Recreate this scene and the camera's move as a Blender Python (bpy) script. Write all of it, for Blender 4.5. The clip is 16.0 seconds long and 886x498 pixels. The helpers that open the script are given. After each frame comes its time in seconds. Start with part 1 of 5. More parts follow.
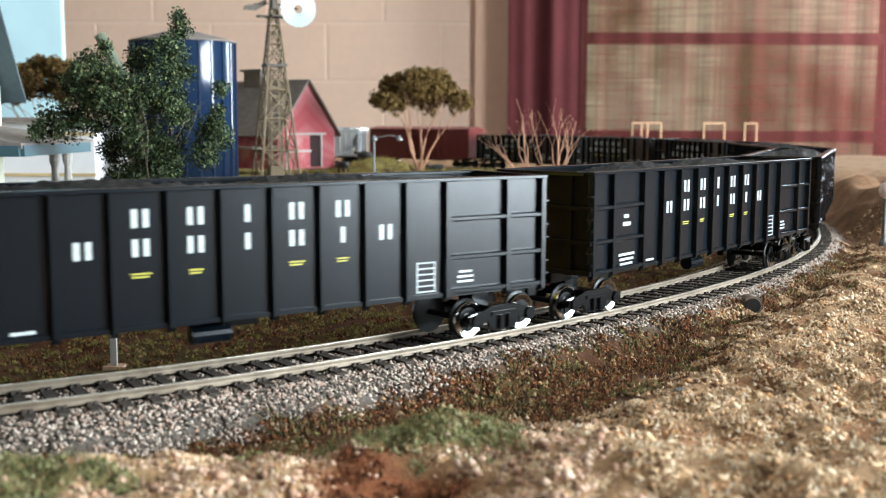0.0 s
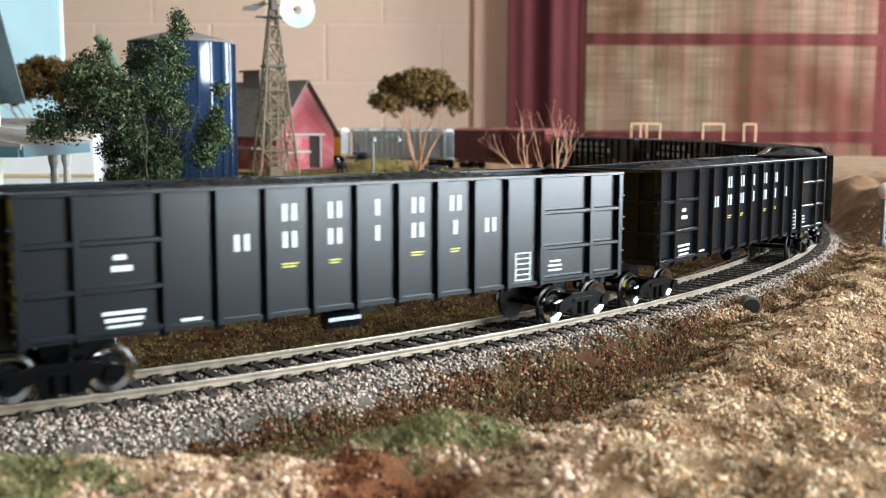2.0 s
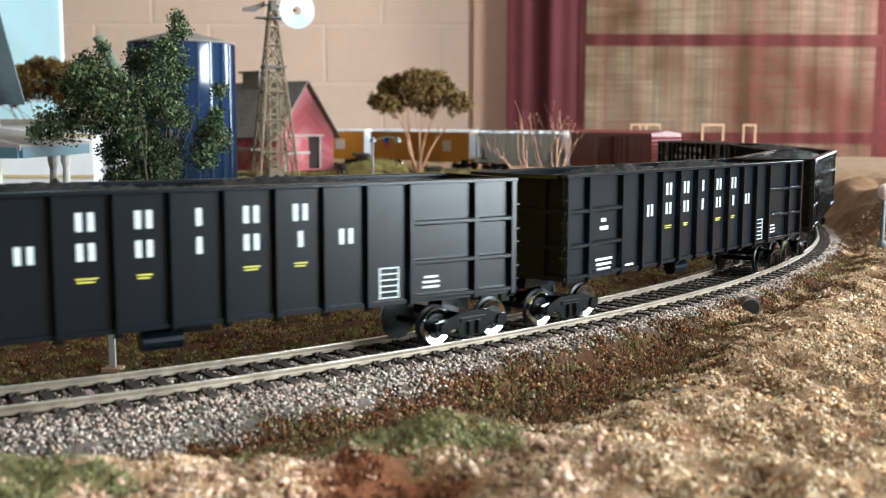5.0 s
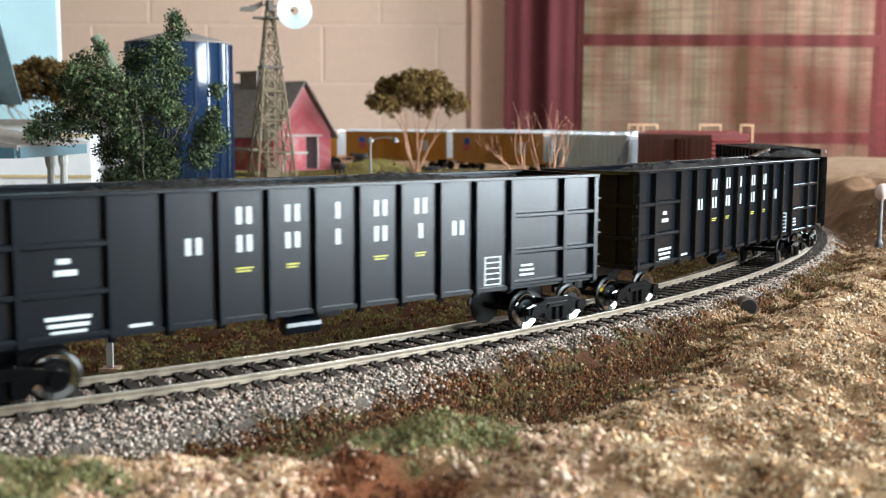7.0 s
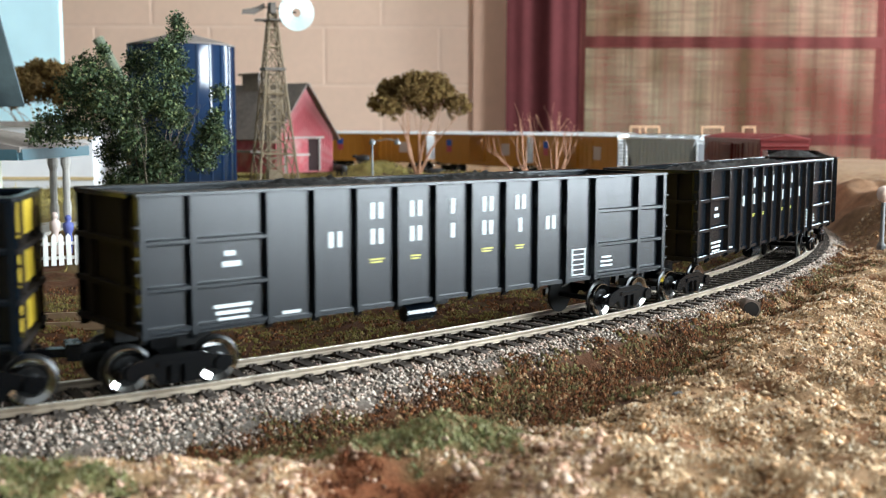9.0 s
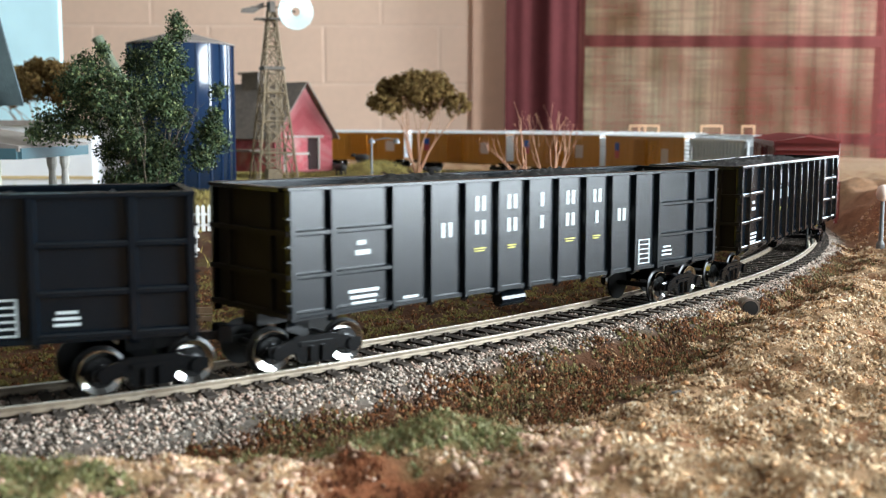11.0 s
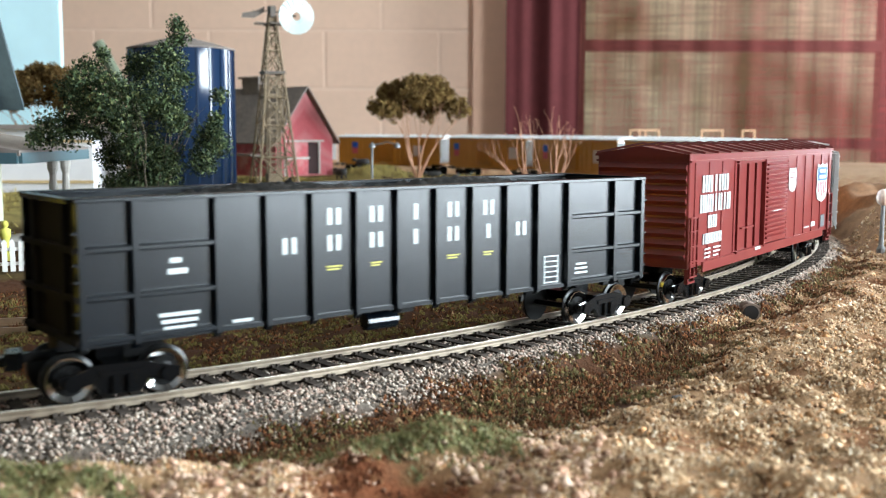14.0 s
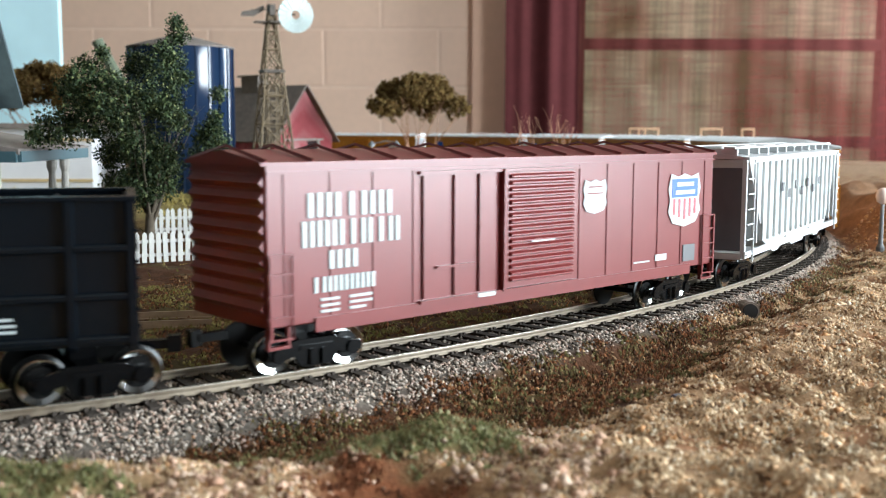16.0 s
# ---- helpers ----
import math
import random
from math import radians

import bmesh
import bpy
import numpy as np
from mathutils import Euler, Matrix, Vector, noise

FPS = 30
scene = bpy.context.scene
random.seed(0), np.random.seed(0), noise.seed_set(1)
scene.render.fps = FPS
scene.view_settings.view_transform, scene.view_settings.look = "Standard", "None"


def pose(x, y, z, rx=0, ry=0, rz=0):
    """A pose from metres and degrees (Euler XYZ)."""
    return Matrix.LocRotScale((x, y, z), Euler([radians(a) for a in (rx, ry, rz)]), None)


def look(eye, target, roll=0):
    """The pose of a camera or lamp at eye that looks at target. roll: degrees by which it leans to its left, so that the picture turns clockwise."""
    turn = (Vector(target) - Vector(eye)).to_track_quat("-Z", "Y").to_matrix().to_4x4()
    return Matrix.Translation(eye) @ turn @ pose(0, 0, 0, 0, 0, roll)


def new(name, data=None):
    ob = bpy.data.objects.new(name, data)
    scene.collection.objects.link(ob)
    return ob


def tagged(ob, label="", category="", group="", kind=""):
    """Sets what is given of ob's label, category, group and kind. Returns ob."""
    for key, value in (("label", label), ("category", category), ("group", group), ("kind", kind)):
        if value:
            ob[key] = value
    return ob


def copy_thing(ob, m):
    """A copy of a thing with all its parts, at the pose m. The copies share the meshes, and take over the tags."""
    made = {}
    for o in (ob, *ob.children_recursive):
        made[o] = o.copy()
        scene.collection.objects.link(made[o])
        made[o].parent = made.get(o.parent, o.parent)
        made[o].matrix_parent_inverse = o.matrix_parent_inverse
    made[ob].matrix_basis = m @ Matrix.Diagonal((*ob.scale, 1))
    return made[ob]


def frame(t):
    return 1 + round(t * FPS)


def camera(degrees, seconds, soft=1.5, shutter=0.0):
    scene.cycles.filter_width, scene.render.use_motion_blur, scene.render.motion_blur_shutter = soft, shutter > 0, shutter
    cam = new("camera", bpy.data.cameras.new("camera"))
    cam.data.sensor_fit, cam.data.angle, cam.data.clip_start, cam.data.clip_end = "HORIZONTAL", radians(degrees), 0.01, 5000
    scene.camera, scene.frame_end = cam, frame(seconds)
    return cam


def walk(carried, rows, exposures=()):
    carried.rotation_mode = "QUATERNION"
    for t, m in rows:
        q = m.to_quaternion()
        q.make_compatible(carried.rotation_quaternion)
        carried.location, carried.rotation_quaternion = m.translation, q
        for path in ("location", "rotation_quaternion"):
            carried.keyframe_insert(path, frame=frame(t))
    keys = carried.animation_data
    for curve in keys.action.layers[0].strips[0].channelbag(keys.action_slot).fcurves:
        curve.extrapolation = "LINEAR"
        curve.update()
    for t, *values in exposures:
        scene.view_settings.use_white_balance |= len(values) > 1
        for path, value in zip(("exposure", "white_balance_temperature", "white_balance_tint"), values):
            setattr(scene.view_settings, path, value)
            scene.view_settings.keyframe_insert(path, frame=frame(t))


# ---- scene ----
# ---- the camera ----
F_LEN = 1842.4                      # focal length in picture units of a 1568 wide picture
EYE = (0.0, 0.0, 0.05823)
cam = camera(math.degrees(2 * math.atan(784 / F_LEN)), 16.0, soft=0.7, shutter=0.35)
cam.data.dof.use_dof = True
cam.data.dof.focus_distance = 0.36
cam.data.dof.aperture_fstop = 30.0
SWAY = [(0, 6.5, -3), (.5, 7.5, -1.8), (1, 7.5, -3.2), (1.5, 7, -3.4), (2, 5, -1.8), (2.5, 5, -3), (3, 4.5, -2.8),
        (3.5, 5, .3), (4, 5, -1.3), (5.2, 4, 0.2), (6.5, 3, 1.7), (7, 0, 0), (7.5, -1.7, 3), (8, 0, 3), (8.5, -2, 5.5),
        (9, 3.5, 3.5), (10.2, 2.5, 2.5), (11.5, 2, 1.5), (12, 1.5, 5), (12.5, 1.5, 4.5), (13, 1, 4), (13.5, 2.5, 5.5),
        (14, 3, 9.5), (14.5, 2, 9.3), (15, 1.5, 7.5), (15.5, 2, 7), (16, 2, 7)]
walk(cam, [(t, pose(*EYE, 90 - 6.783 + math.degrees(dy / F_LEN), -0.184, math.degrees(dx / F_LEN))) for t, dx, dy in SWAY],
     exposures=[(0, 0.0, 6300, 10), (14.8, 0.0, 6300, 10), (15.5, -0.03, 6300, 10), (16, -0.30, 6300, 10)])

# ---- world and light ----
world = bpy.data.worlds.new("world")
scene.world = world
world.use_nodes = True
wn = world.node_tree
sky = wn.nodes.new("ShaderNodeTexSky")
sky.sky_type, sky.sun_disc, sky.sun_elevation, sky.sun_rotation = "NISHITA", False, radians(40), radians(100)
wn.links.new(sky.outputs[0], wn.nodes["Background"].inputs[0])
wn.nodes["Background"].inputs[1].default_value = 0.10


def area_lamp(name, m, w, h, power, colour):
    li = bpy.data.lights.new(name, "AREA")
    li.shape, li.size, li.size_y, li.energy, li.color = "RECTANGLE", w, h, power, colour
    ob = new(name, li)
    ob.matrix_world = m
    return ob


# daylight in the openings of the two windows
area_lamp("window_daylight", look((1.98, -0.14, 0.46), (0.0, -0.14, 0.46)), 1.18, 1.06, 172.0, (0.84, 0.95, 1.0))
area_lamp("window_daylight", look((1.98, 2.95, 0.55), (0.0, 2.95, 0.55)), 1.1, 1.16, 90.0, (0.84, 0.95, 1.0))


# ---- materials ----
def material(name, colour, rough=0.6, metal=0.0, vary=0.15, scale=400.0, bump=0.0, bscale=900.0, island=0.0, spec=0.5, dirt=None, dirt_amount=0.35, palette=()):
    """A surface with variation at two scales, optional dirt and relief."""
    m = bpy.data.materials.new(name)
    m.use_nodes = True
    nt = m.node_tree
    b = nt.nodes["Principled BSDF"]
    b.inputs["Roughness"].default_value, b.inputs["Metallic"].default_value = rough, metal
    b.inputs["Specular IOR Level"].default_value = spec
    co = nt.nodes.new("ShaderNodeTexCoord")
    n1 = nt.nodes.new("ShaderNodeTexNoise")
    n1.inputs["Scale"].default_value, n1.inputs["Detail"].default_value = scale, 4
    n2 = nt.nodes.new("ShaderNodeTexNoise")
    n2.inputs["Scale"].default_value, n2.inputs["Detail"].default_value = scale * 0.12, 3
    for n in (n1, n2):
        nt.links.new(co.outputs["Object"], n.inputs["Vector"])
    add = nt.nodes.new("ShaderNodeMath")
    add.operation = "ADD"
    nt.links.new(n1.outputs["Fac"], add.inputs[0])
    nt.links.new(n2.outputs["Fac"], add.inputs[1])
    src = add.outputs[0]
    if island:
        geo = nt.nodes.new("ShaderNodeNewGeometry")
        a2 = nt.nodes.new("ShaderNodeMath")
        a2.operation = "MULTIPLY_ADD"
        a2.inputs[1].default_value = island
        nt.links.new(geo.outputs["Random Per Island"], a2.inputs[0])
        nt.links.new(src, a2.inputs[2])
        a3 = nt.nodes.new("ShaderNodeMath")
        a3.operation = "SUBTRACT"
        a3.inputs[1].default_value = island / 2
        nt.links.new(a2.outputs[0], a3.inputs[0])
        src = a3.outputs[0]
    mr = nt.nodes.new("ShaderNodeMapRange")
    mr.inputs["From Min"].default_value, mr.inputs["From Max"].default_value = 0.6, 1.4
    mr.inputs["To Min"].default_value, mr.inputs["To Max"].default_value = 1 - vary, 1 + vary
    mr.clamp = not island
    nt.links.new(src, mr.inputs["Value"])
    mul = nt.nodes.new("ShaderNodeMix")
    mul.data_type, mul.blend_type = "RGBA", "MULTIPLY"
    mul.inputs["Factor"].default_value = 1.0
    mul.inputs["A"].default_value = (*colour, 1)
    if palette:
        pg = nt.nodes.new("ShaderNodeNewGeometry")
        pr = nt.nodes.new("ShaderNodeValToRGB")
        pr.color_ramp.interpolation = "CONSTANT"
        while len(pr.color_ramp.elements) < len(palette):
            pr.color_ramp.elements.new(0.5)
        at = 0.0
        for el, (share, c) in zip(pr.color_ramp.elements, palette):
            el.position, el.color = at, (*c, 1)
            at += share
        nt.links.new(pg.outputs["Random Per Island"], pr.inputs["Fac"])
        nt.links.new(pr.outputs["Color"], mul.inputs["A"])
    nt.links.new(mr.outputs[0], mul.inputs["B"])
    out = mul.outputs["Result"]
    if dirt:
        n3 = nt.nodes.new("ShaderNodeTexNoise")
        n3.inputs["Scale"].default_value, n3.inputs["Detail"].default_value = scale * 0.3, 6
        nt.links.new(co.outputs["Object"], n3.inputs["Vector"])
        r3 = nt.nodes.new("ShaderNodeMapRange")
        r3.inputs["From Min"].default_value, r3.inputs["From Max"].default_value = 0.45, 0.7
        r3.inputs["To Max"].default_value = dirt_amount
        nt.links.new(n3.outputs["Fac"], r3.inputs["Value"])
        mx = nt.nodes.new("ShaderNodeMix")
        mx.data_type = "RGBA"
        nt.links.new(r3.outputs[0], mx.inputs["Factor"])
        nt.links.new(out, mx.inputs["A"])
        mx.inputs["B"].default_value = (*dirt, 1)
        out = mx.outputs["Result"]
    nt.links.new(out, b.inputs["Base Color"])
    if bump:
        nb = nt.nodes.new("ShaderNodeTexNoise")
        nb.inputs["Scale"].default_value, nb.inputs["Detail"].default_value = bscale, 4
        nt.links.new(co.outputs["Object"], nb.inputs["Vector"])
        bp = nt.nodes.new("ShaderNodeBump")
        bp.inputs["Strength"].default_value, bp.inputs["Distance"].default_value = bump, 0.6 / bscale
        nt.links.new(nb.outputs["Fac"], bp.inputs["Height"])
        nt.links.new(bp.outputs[0], b.inputs["Normal"])
    return m


def covered(name, bump=0.7):
    """The scenery's ground: earth, gravel and turf colours laid on as ground cover, with grain."""
    m = material(name, (1, 1, 1), 0.95, vary=0.45, scale=900, bump=bump, bscale=1100, spec=0.15)
    nt = m.node_tree
    at = nt.nodes.new("ShaderNodeVertexColor")
    at.layer_name = "cover"
    mul = [n for n in nt.nodes if n.bl_idname == "ShaderNodeMix"][0]
    nt.links.new(at.outputs["Color"], mul.inputs["A"])
    return m


def cloth(name, colour, thread):
    """Loosely woven curtain: threads that scatter light through, with fine gaps between them."""
    m = bpy.data.materials.new(name)
    m.use_nodes = True
    nt = m.node_tree
    nt.nodes.remove(nt.nodes["Principled BSDF"])
    out = nt.nodes["Material Output"]
    co = nt.nodes.new("ShaderNodeTexCoord")
    streaks = []
    for sc in ((thread, 1, 0.9), (6.0, 1, thread * 1.7), (4.0, 1, 2.5)):
        mp = nt.nodes.new("ShaderNodeMapping")
        mp.inputs["Scale"].default_value = sc
        nt.links.new(co.outputs["Object"], mp.inputs["Vector"])
        w = nt.nodes.new("ShaderNodeTexNoise")
        w.inputs["Scale"].default_value, w.inputs["Detail"].default_value = 1.0, 3
        nt.links.new(mp.outputs[0], w.inputs["Vector"])
        streaks.append(w)
    mul = nt.nodes.new("ShaderNodeMath")
    mul.operation = "MULTIPLY"
    nt.links.new(streaks[0].outputs["Fac"], mul.inputs[0])
    nt.links.new(streaks[1].outputs["Fac"], mul.inputs[1])
    m2 = nt.nodes.new("ShaderNodeMath")
    m2.operation = "MULTIPLY"
    nt.links.new(mul.outputs[0], m2.inputs[0])
    nt.links.new(streaks[2].outputs["Fac"], m2.inputs[1])
    gap = nt.nodes.new("ShaderNodeMapRange")
    gap.inputs["From Min"].default_value, gap.inputs["From Max"].default_value = 0.06, 0.22
    gap.inputs["To Min"].default_value, gap.inputs["To Max"].default_value = 0.13, 0.36
    nt.links.new(m2.outputs[0], gap.inputs["Value"])
    dif = nt.nodes.new("ShaderNodeBsdfDiffuse")
    tra = nt.nodes.new("ShaderNodeBsdfTranslucent")
    for s in (dif, tra):
        s.inputs["Color"].default_value = (*colour, 1)
    mix = nt.nodes.new("ShaderNodeMixShader")
    mix.inputs[0].default_value = 0.35
    nt.links.new(dif.outputs[0], mix.inputs[1])
    nt.links.new(tra.outputs[0], mix.inputs[2])
    clear = nt.nodes.new("ShaderNodeBsdfTransparent")
    mx2 = nt.nodes.new("ShaderNodeMixShader")
    nt.links.new(gap.outputs[0], mx2.inputs[0])
    nt.links.new(mix.outputs[0], mx2.inputs[1])
    nt.links.new(clear.outputs[0], mx2.inputs[2])
    nt.links.new(mx2.outputs[0], out.inputs["Surface"])
    return m


def glow(name, colours, strength, scale):
    """The bright view outside a window."""
    m = bpy.data.materials.new(name)
    m.use_nodes = True
    nt = m.node_tree
    nt.nodes.remove(nt.nodes["Principled BSDF"])
    em = nt.nodes.new("ShaderNodeEmission")
    em.inputs["Strength"].default_value = strength
    co = nt.nodes.new("ShaderNodeTexCoord")
    n = nt.nodes.new("ShaderNodeTexNoise")
    n.inputs["Scale"].default_value, n.inputs["Detail"].default_value = scale, 4
    r = nt.nodes.new("ShaderNodeValToRGB")
    r.color_ramp.elements[0].position, r.color_ramp.elements[1].position = 0.35, 0.65
    r.color_ramp.elements[0].color, r.color_ramp.elements[1].color = (*colours[0], 1), (*colours[1], 1)
    nt.links.new(co.outputs["Object"], n.inputs["Vector"])
    nt.links.new(n.outputs["Fac"], r.inputs["Fac"])
    nt.links.new(r.outputs["Color"], em.inputs["Color"])
    nt.links.new(em.outputs[0], nt.nodes["Material Output"].inputs["Surface"])
    return m


M_WALL = material("painted_block", (0.80, 0.545, 0.405), 0.6, vary=0.05, scale=40, bump=0.2, bscale=160)
M_MORTAR = material("block_joint", (0.82, 0.585, 0.45), 0.7, vary=0.05, scale=40)
# dark grey for walls out of view, chosen to cut bounce light on the cars
M_DIMWALL = material("bounce_cutting_grey", (0.13, 0.128, 0.128), 0.8, vary=0.05, scale=20)
M_CEIL = material("ceiling_paint", (0.50, 0.47, 0.43), 0.9, vary=0.04, scale=20)
M_FLOOR = material("floor_tile", (0.18, 0.14, 0.11), 0.5, vary=0.15, scale=12)
M_CURTAIN = cloth("curtain_weave", (0.135, 0.034, 0.031), 150.0)
M_LINED = material("curtain_lined", (0.092, 0.023, 0.024), 0.9, vary=0.15, scale=60, bump=0.4, bscale=500, spec=0.1)
M_FRAME = material("window_wood", (0.20, 0.07, 0.05), 0.5, vary=0.2, scale=40)
M_OUT = glow("garden_light", ((0.22, 0.22, 0.10), (0.95, 0.90, 0.60)), 1.4, 2.2)
M_TABLE = material("benchwork", (0.32, 0.22, 0.13), 0.6, vary=0.2, scale=30)
M_GROUND = covered("scenery_ground")
M_BALLAST = material("ballast_stone", (0.36, 0.31, 0.29), 0.9, vary=0.3, scale=500, spec=0.2, palette=((.28, (.37, .295, .24)), (.20, (.56, .475, .40)), (.20, (.45, .315, .25)), (.21, (.19, .145, .115)), (.11, (.06, .048, .04))))
M_GRAVEL = material("hill_gravel", (0.46, 0.31, 0.175), 0.9, vary=0.3, scale=500, spec=0.2, palette=((.34, (.59, .40, .235)), (.18, (.71, .53, .35)), (.20, (.47, .285, .155)), (.10, (.60, .32, .15)), (.05, (.78, .66, .50)), (.13, (.22, .12, .065))))
M_PINK = material("pink_gravel", (0.56, 0.34, 0.23), 0.9, vary=0.3, scale=500, spec=0.2, palette=((.46, (.58, .37, .26)), (.26, (.66, .47, .35)), (.16, (.44, .25, .165)), (.12, (.27, .155, .10))))
M_TURF = material("brown_turf", (0.15, 0.07, 0.03), 0.95, vary=0.4, scale=500, spec=0.1, palette=((.33, (.150, .060, .027)), (.29, (.050, .024, .013)), (.19, (.235, .094, .040)), (.10, (.130, .098, .042)), (.09, (.36, .23, .125))))
M_MOSS = material("green_turf", (0.13, 0.13, 0.045), 0.95, vary=0.4, scale=500, spec=0.1, palette=((.36, (.125, .104, .040)), (.22, (.185, .155, .064)), (.22, (.060, .050, .023)), (.12, (.14, .078, .037)), (.08, (.30, .24, .13))))
M_RAIL = material("rail_head", (0.80, 0.76, 0.66), 0.30, 0.8, vary=0.15, scale=300)
M_RAILSIDE = material("rail_web", (0.22, 0.175, 0.125), 0.55, 0.3, vary=0.3, scale=400, dirt=(0.10, 0.065, 0.04), dirt_amount=0.6)
M_TIE = material("dark_tie", (0.062, 0.049, 0.040), 0.85, vary=0.4, scale=500, bump=0.3, spec=0.2)
M_BLACK = material("black_car_paint", (0.0013, 0.0031, 0.0054), 0.25, vary=0.2, scale=120, bump=0.05, bscale=2500, spec=0.34, dirt=(0.0036, 0.0054, 0.0064), dirt_amount=0.3)
M_BLACKEND = material("matt_black_end", (0.0140, 0.0112, 0.0095), 0.75, vary=0.25, scale=120, spec=0.08)
M_TRUCK = material("black_plastic", (0.0022, 0.0023, 0.0026), 0.24, vary=0.2, scale=300, spec=0.22)
M_WHEEL = material("blackened_wheel", (0.005, 0.005, 0.005), 0.3, 0.0, vary=0.2, scale=300, spec=0.25)
M_TREAD = material("polished_tread", (0.66, 0.65, 0.63), 0.10, 1.0, vary=0.06, scale=300)
M_COAL = material("coal", (0.0035, 0.0035, 0.0038), 0.5, vary=0.5, scale=600, bump=0.8, bscale=1200)
M_WHITE = material("white_lettering", (0.44, 0.47, 0.46), 0.5, vary=0.12, scale=900)
M_YELLOW = material("yellow_paint", (0.46, 0.32, 0.02), 0.6, vary=0.15, scale=300)
M_YLET = material("yellow_lettering", (0.42, 0.37, 0.03), 0.5, vary=0.2, scale=900)
M_RED = material("oxide_red_paint", (0.165, 0.025, 0.023), 0.31, vary=0.1, scale=120, bump=0.03, bscale=2500, spec=0.45)
M_SHIELD_B = material("shield_blue", (0.02, 0.10, 0.48), 0.45, vary=0.05, scale=300)
M_SHIELD_R = material("shield_red", (0.55, 0.08, 0.10), 0.45, vary=0.05, scale=300)
M_SILVER = material("silver_grey_paint", (0.58, 0.60, 0.60), 0.35, 0.0, vary=0.05, scale=150)
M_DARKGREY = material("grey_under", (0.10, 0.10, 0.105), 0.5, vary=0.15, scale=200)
M_ORANGE = material("armour_yellow_paint", (0.54, 0.215, 0.02), 0.42, vary=0.08, scale=120)
M_SILROOF = material("silver_roof", (0.60, 0.61, 0.61), 0.3, 0.25, vary=0.08, scale=150)
M_BARN = material("barn_red_boards", (0.46, 0.085, 0.10), 0.75, vary=0.35, scale=160, bump=0.4, bscale=700, dirt=(0.62, 0.42, 0.40), dirt_amount=0.7)
M_DOORSHADE = material("doorway_shade", (0.03, 0.012, 0.012), 0.9, vary=0.2, scale=200)
M_ROOFGREY = material("weathered_shingle", (0.20, 0.165, 0.145), 0.85, vary=0.35, scale=200, bump=0.6, bscale=700)
M_TRIM = material("white_trim", (0.44, 0.41, 0.37), 0.6, vary=0.15, scale=200)
M_BLUE = material("enamel_blue", (0.010, 0.024, 0.058), 0.16, 0.0, vary=0.06, scale=100)
M_STEELWOOD = material("weathered_lattice", (0.20, 0.145, 0.088), 0.7, vary=0.3, scale=300)
M_DARKIRON = material("dark_iron", (0.09, 0.07, 0.055), 0.6, 0.2, vary=0.25, scale=300)
M_FAN = material("pale_fan_blade", (0.72, 0.80, 0.78), 0.4, vary=0.06, scale=200)
M_BARK = material("grey_brown_bark", (0.13, 0.10, 0.07), 0.9, vary=0.3, scale=500, bump=0.5, bscale=1500)
M_TWIG = material("tan_twig", (0.50, 0.255, 0.155), 0.8, vary=0.2, scale=500)
M_LEAF = material("green_leaf", (0.05, 0.085, 0.032), 0.7, vary=0.35, scale=300, spec=0.3, palette=((.38, (.042, .066, .024)), (.32, (.020, .034, .014)), (.18, (.085, .115, .042)), (.12, (.165, .180, .070))))
M_OLIVE = material("olive_foliage", (0.17, 0.105, 0.030), 0.9, vary=0.35, scale=300, spec=0.1, palette=((.5, (.175, .105, .036)), (.3, (.11, .062, .022)), (.2, (.25, .17, .065))))
M_HOUSE = material("cream_siding", (0.62, 0.62, 0.50), 0.6, vary=0.1, scale=200)
M_SLATE = material("blue_slate", (0.055, 0.080, 0.095), 0.7, vary=0.25, scale=250, bump=0.3, bscale=900)
M_SKYBOARD = material("sky_blue_board", (0.60, 0.86, 0.93), 0.7, vary=0.12, scale=12)
M_PICKET = material("white_picket", (0.78, 0.76, 0.71), 0.55, vary=0.08, scale=300)
M_LAMPGLASS = material("lamp_glass", (0.85, 0.66, 0.58), 0.25, vary=0.04, scale=300)
M_POLE = material("grey_pole", (0.20, 0.20, 0.20), 0.5, 0.4, vary=0.15, scale=300)
M_PIPE = material("rusty_pipe", (0.22, 0.16, 0.12), 0.7, vary=0.25, scale=400)
M_MOUTHSHADE = material("pipe_mouth_shade", (0.02, 0.016, 0.014), 0.9, vary=0.2, scale=400)
M_PINE = material("raw_pine", (0.62, 0.38, 0.22), 0.6, vary=0.12, scale=200)
M_FIG = [material("figure_paint", c, 0.6, vary=0.05, scale=300) for c in ((0.7, 0.66, 0.12), (0.62, 0.48, 0.42), (0.10, 0.12, 0.35), (0.03, 0.028, 0.028))]


# ---- mesh tools ----
def box(bm, x0, x1, y0, y1, z0, z1, m=None):
    vs = [bm.verts.new((x, y, z)) for z in (z0, z1) for y in (y0, y1) for x in (x0, x1)]
    for q in ((0, 2, 3, 1), (4, 5, 7, 6), (0, 1, 5, 4), (2, 6, 7, 3), (0, 4, 6, 2), (1, 3, 7, 5)):
        bm.faces.new([vs[i] for i in q])
    if m is not None:
        bmesh.ops.transform(bm, matrix=m, verts=vs)
    return vs


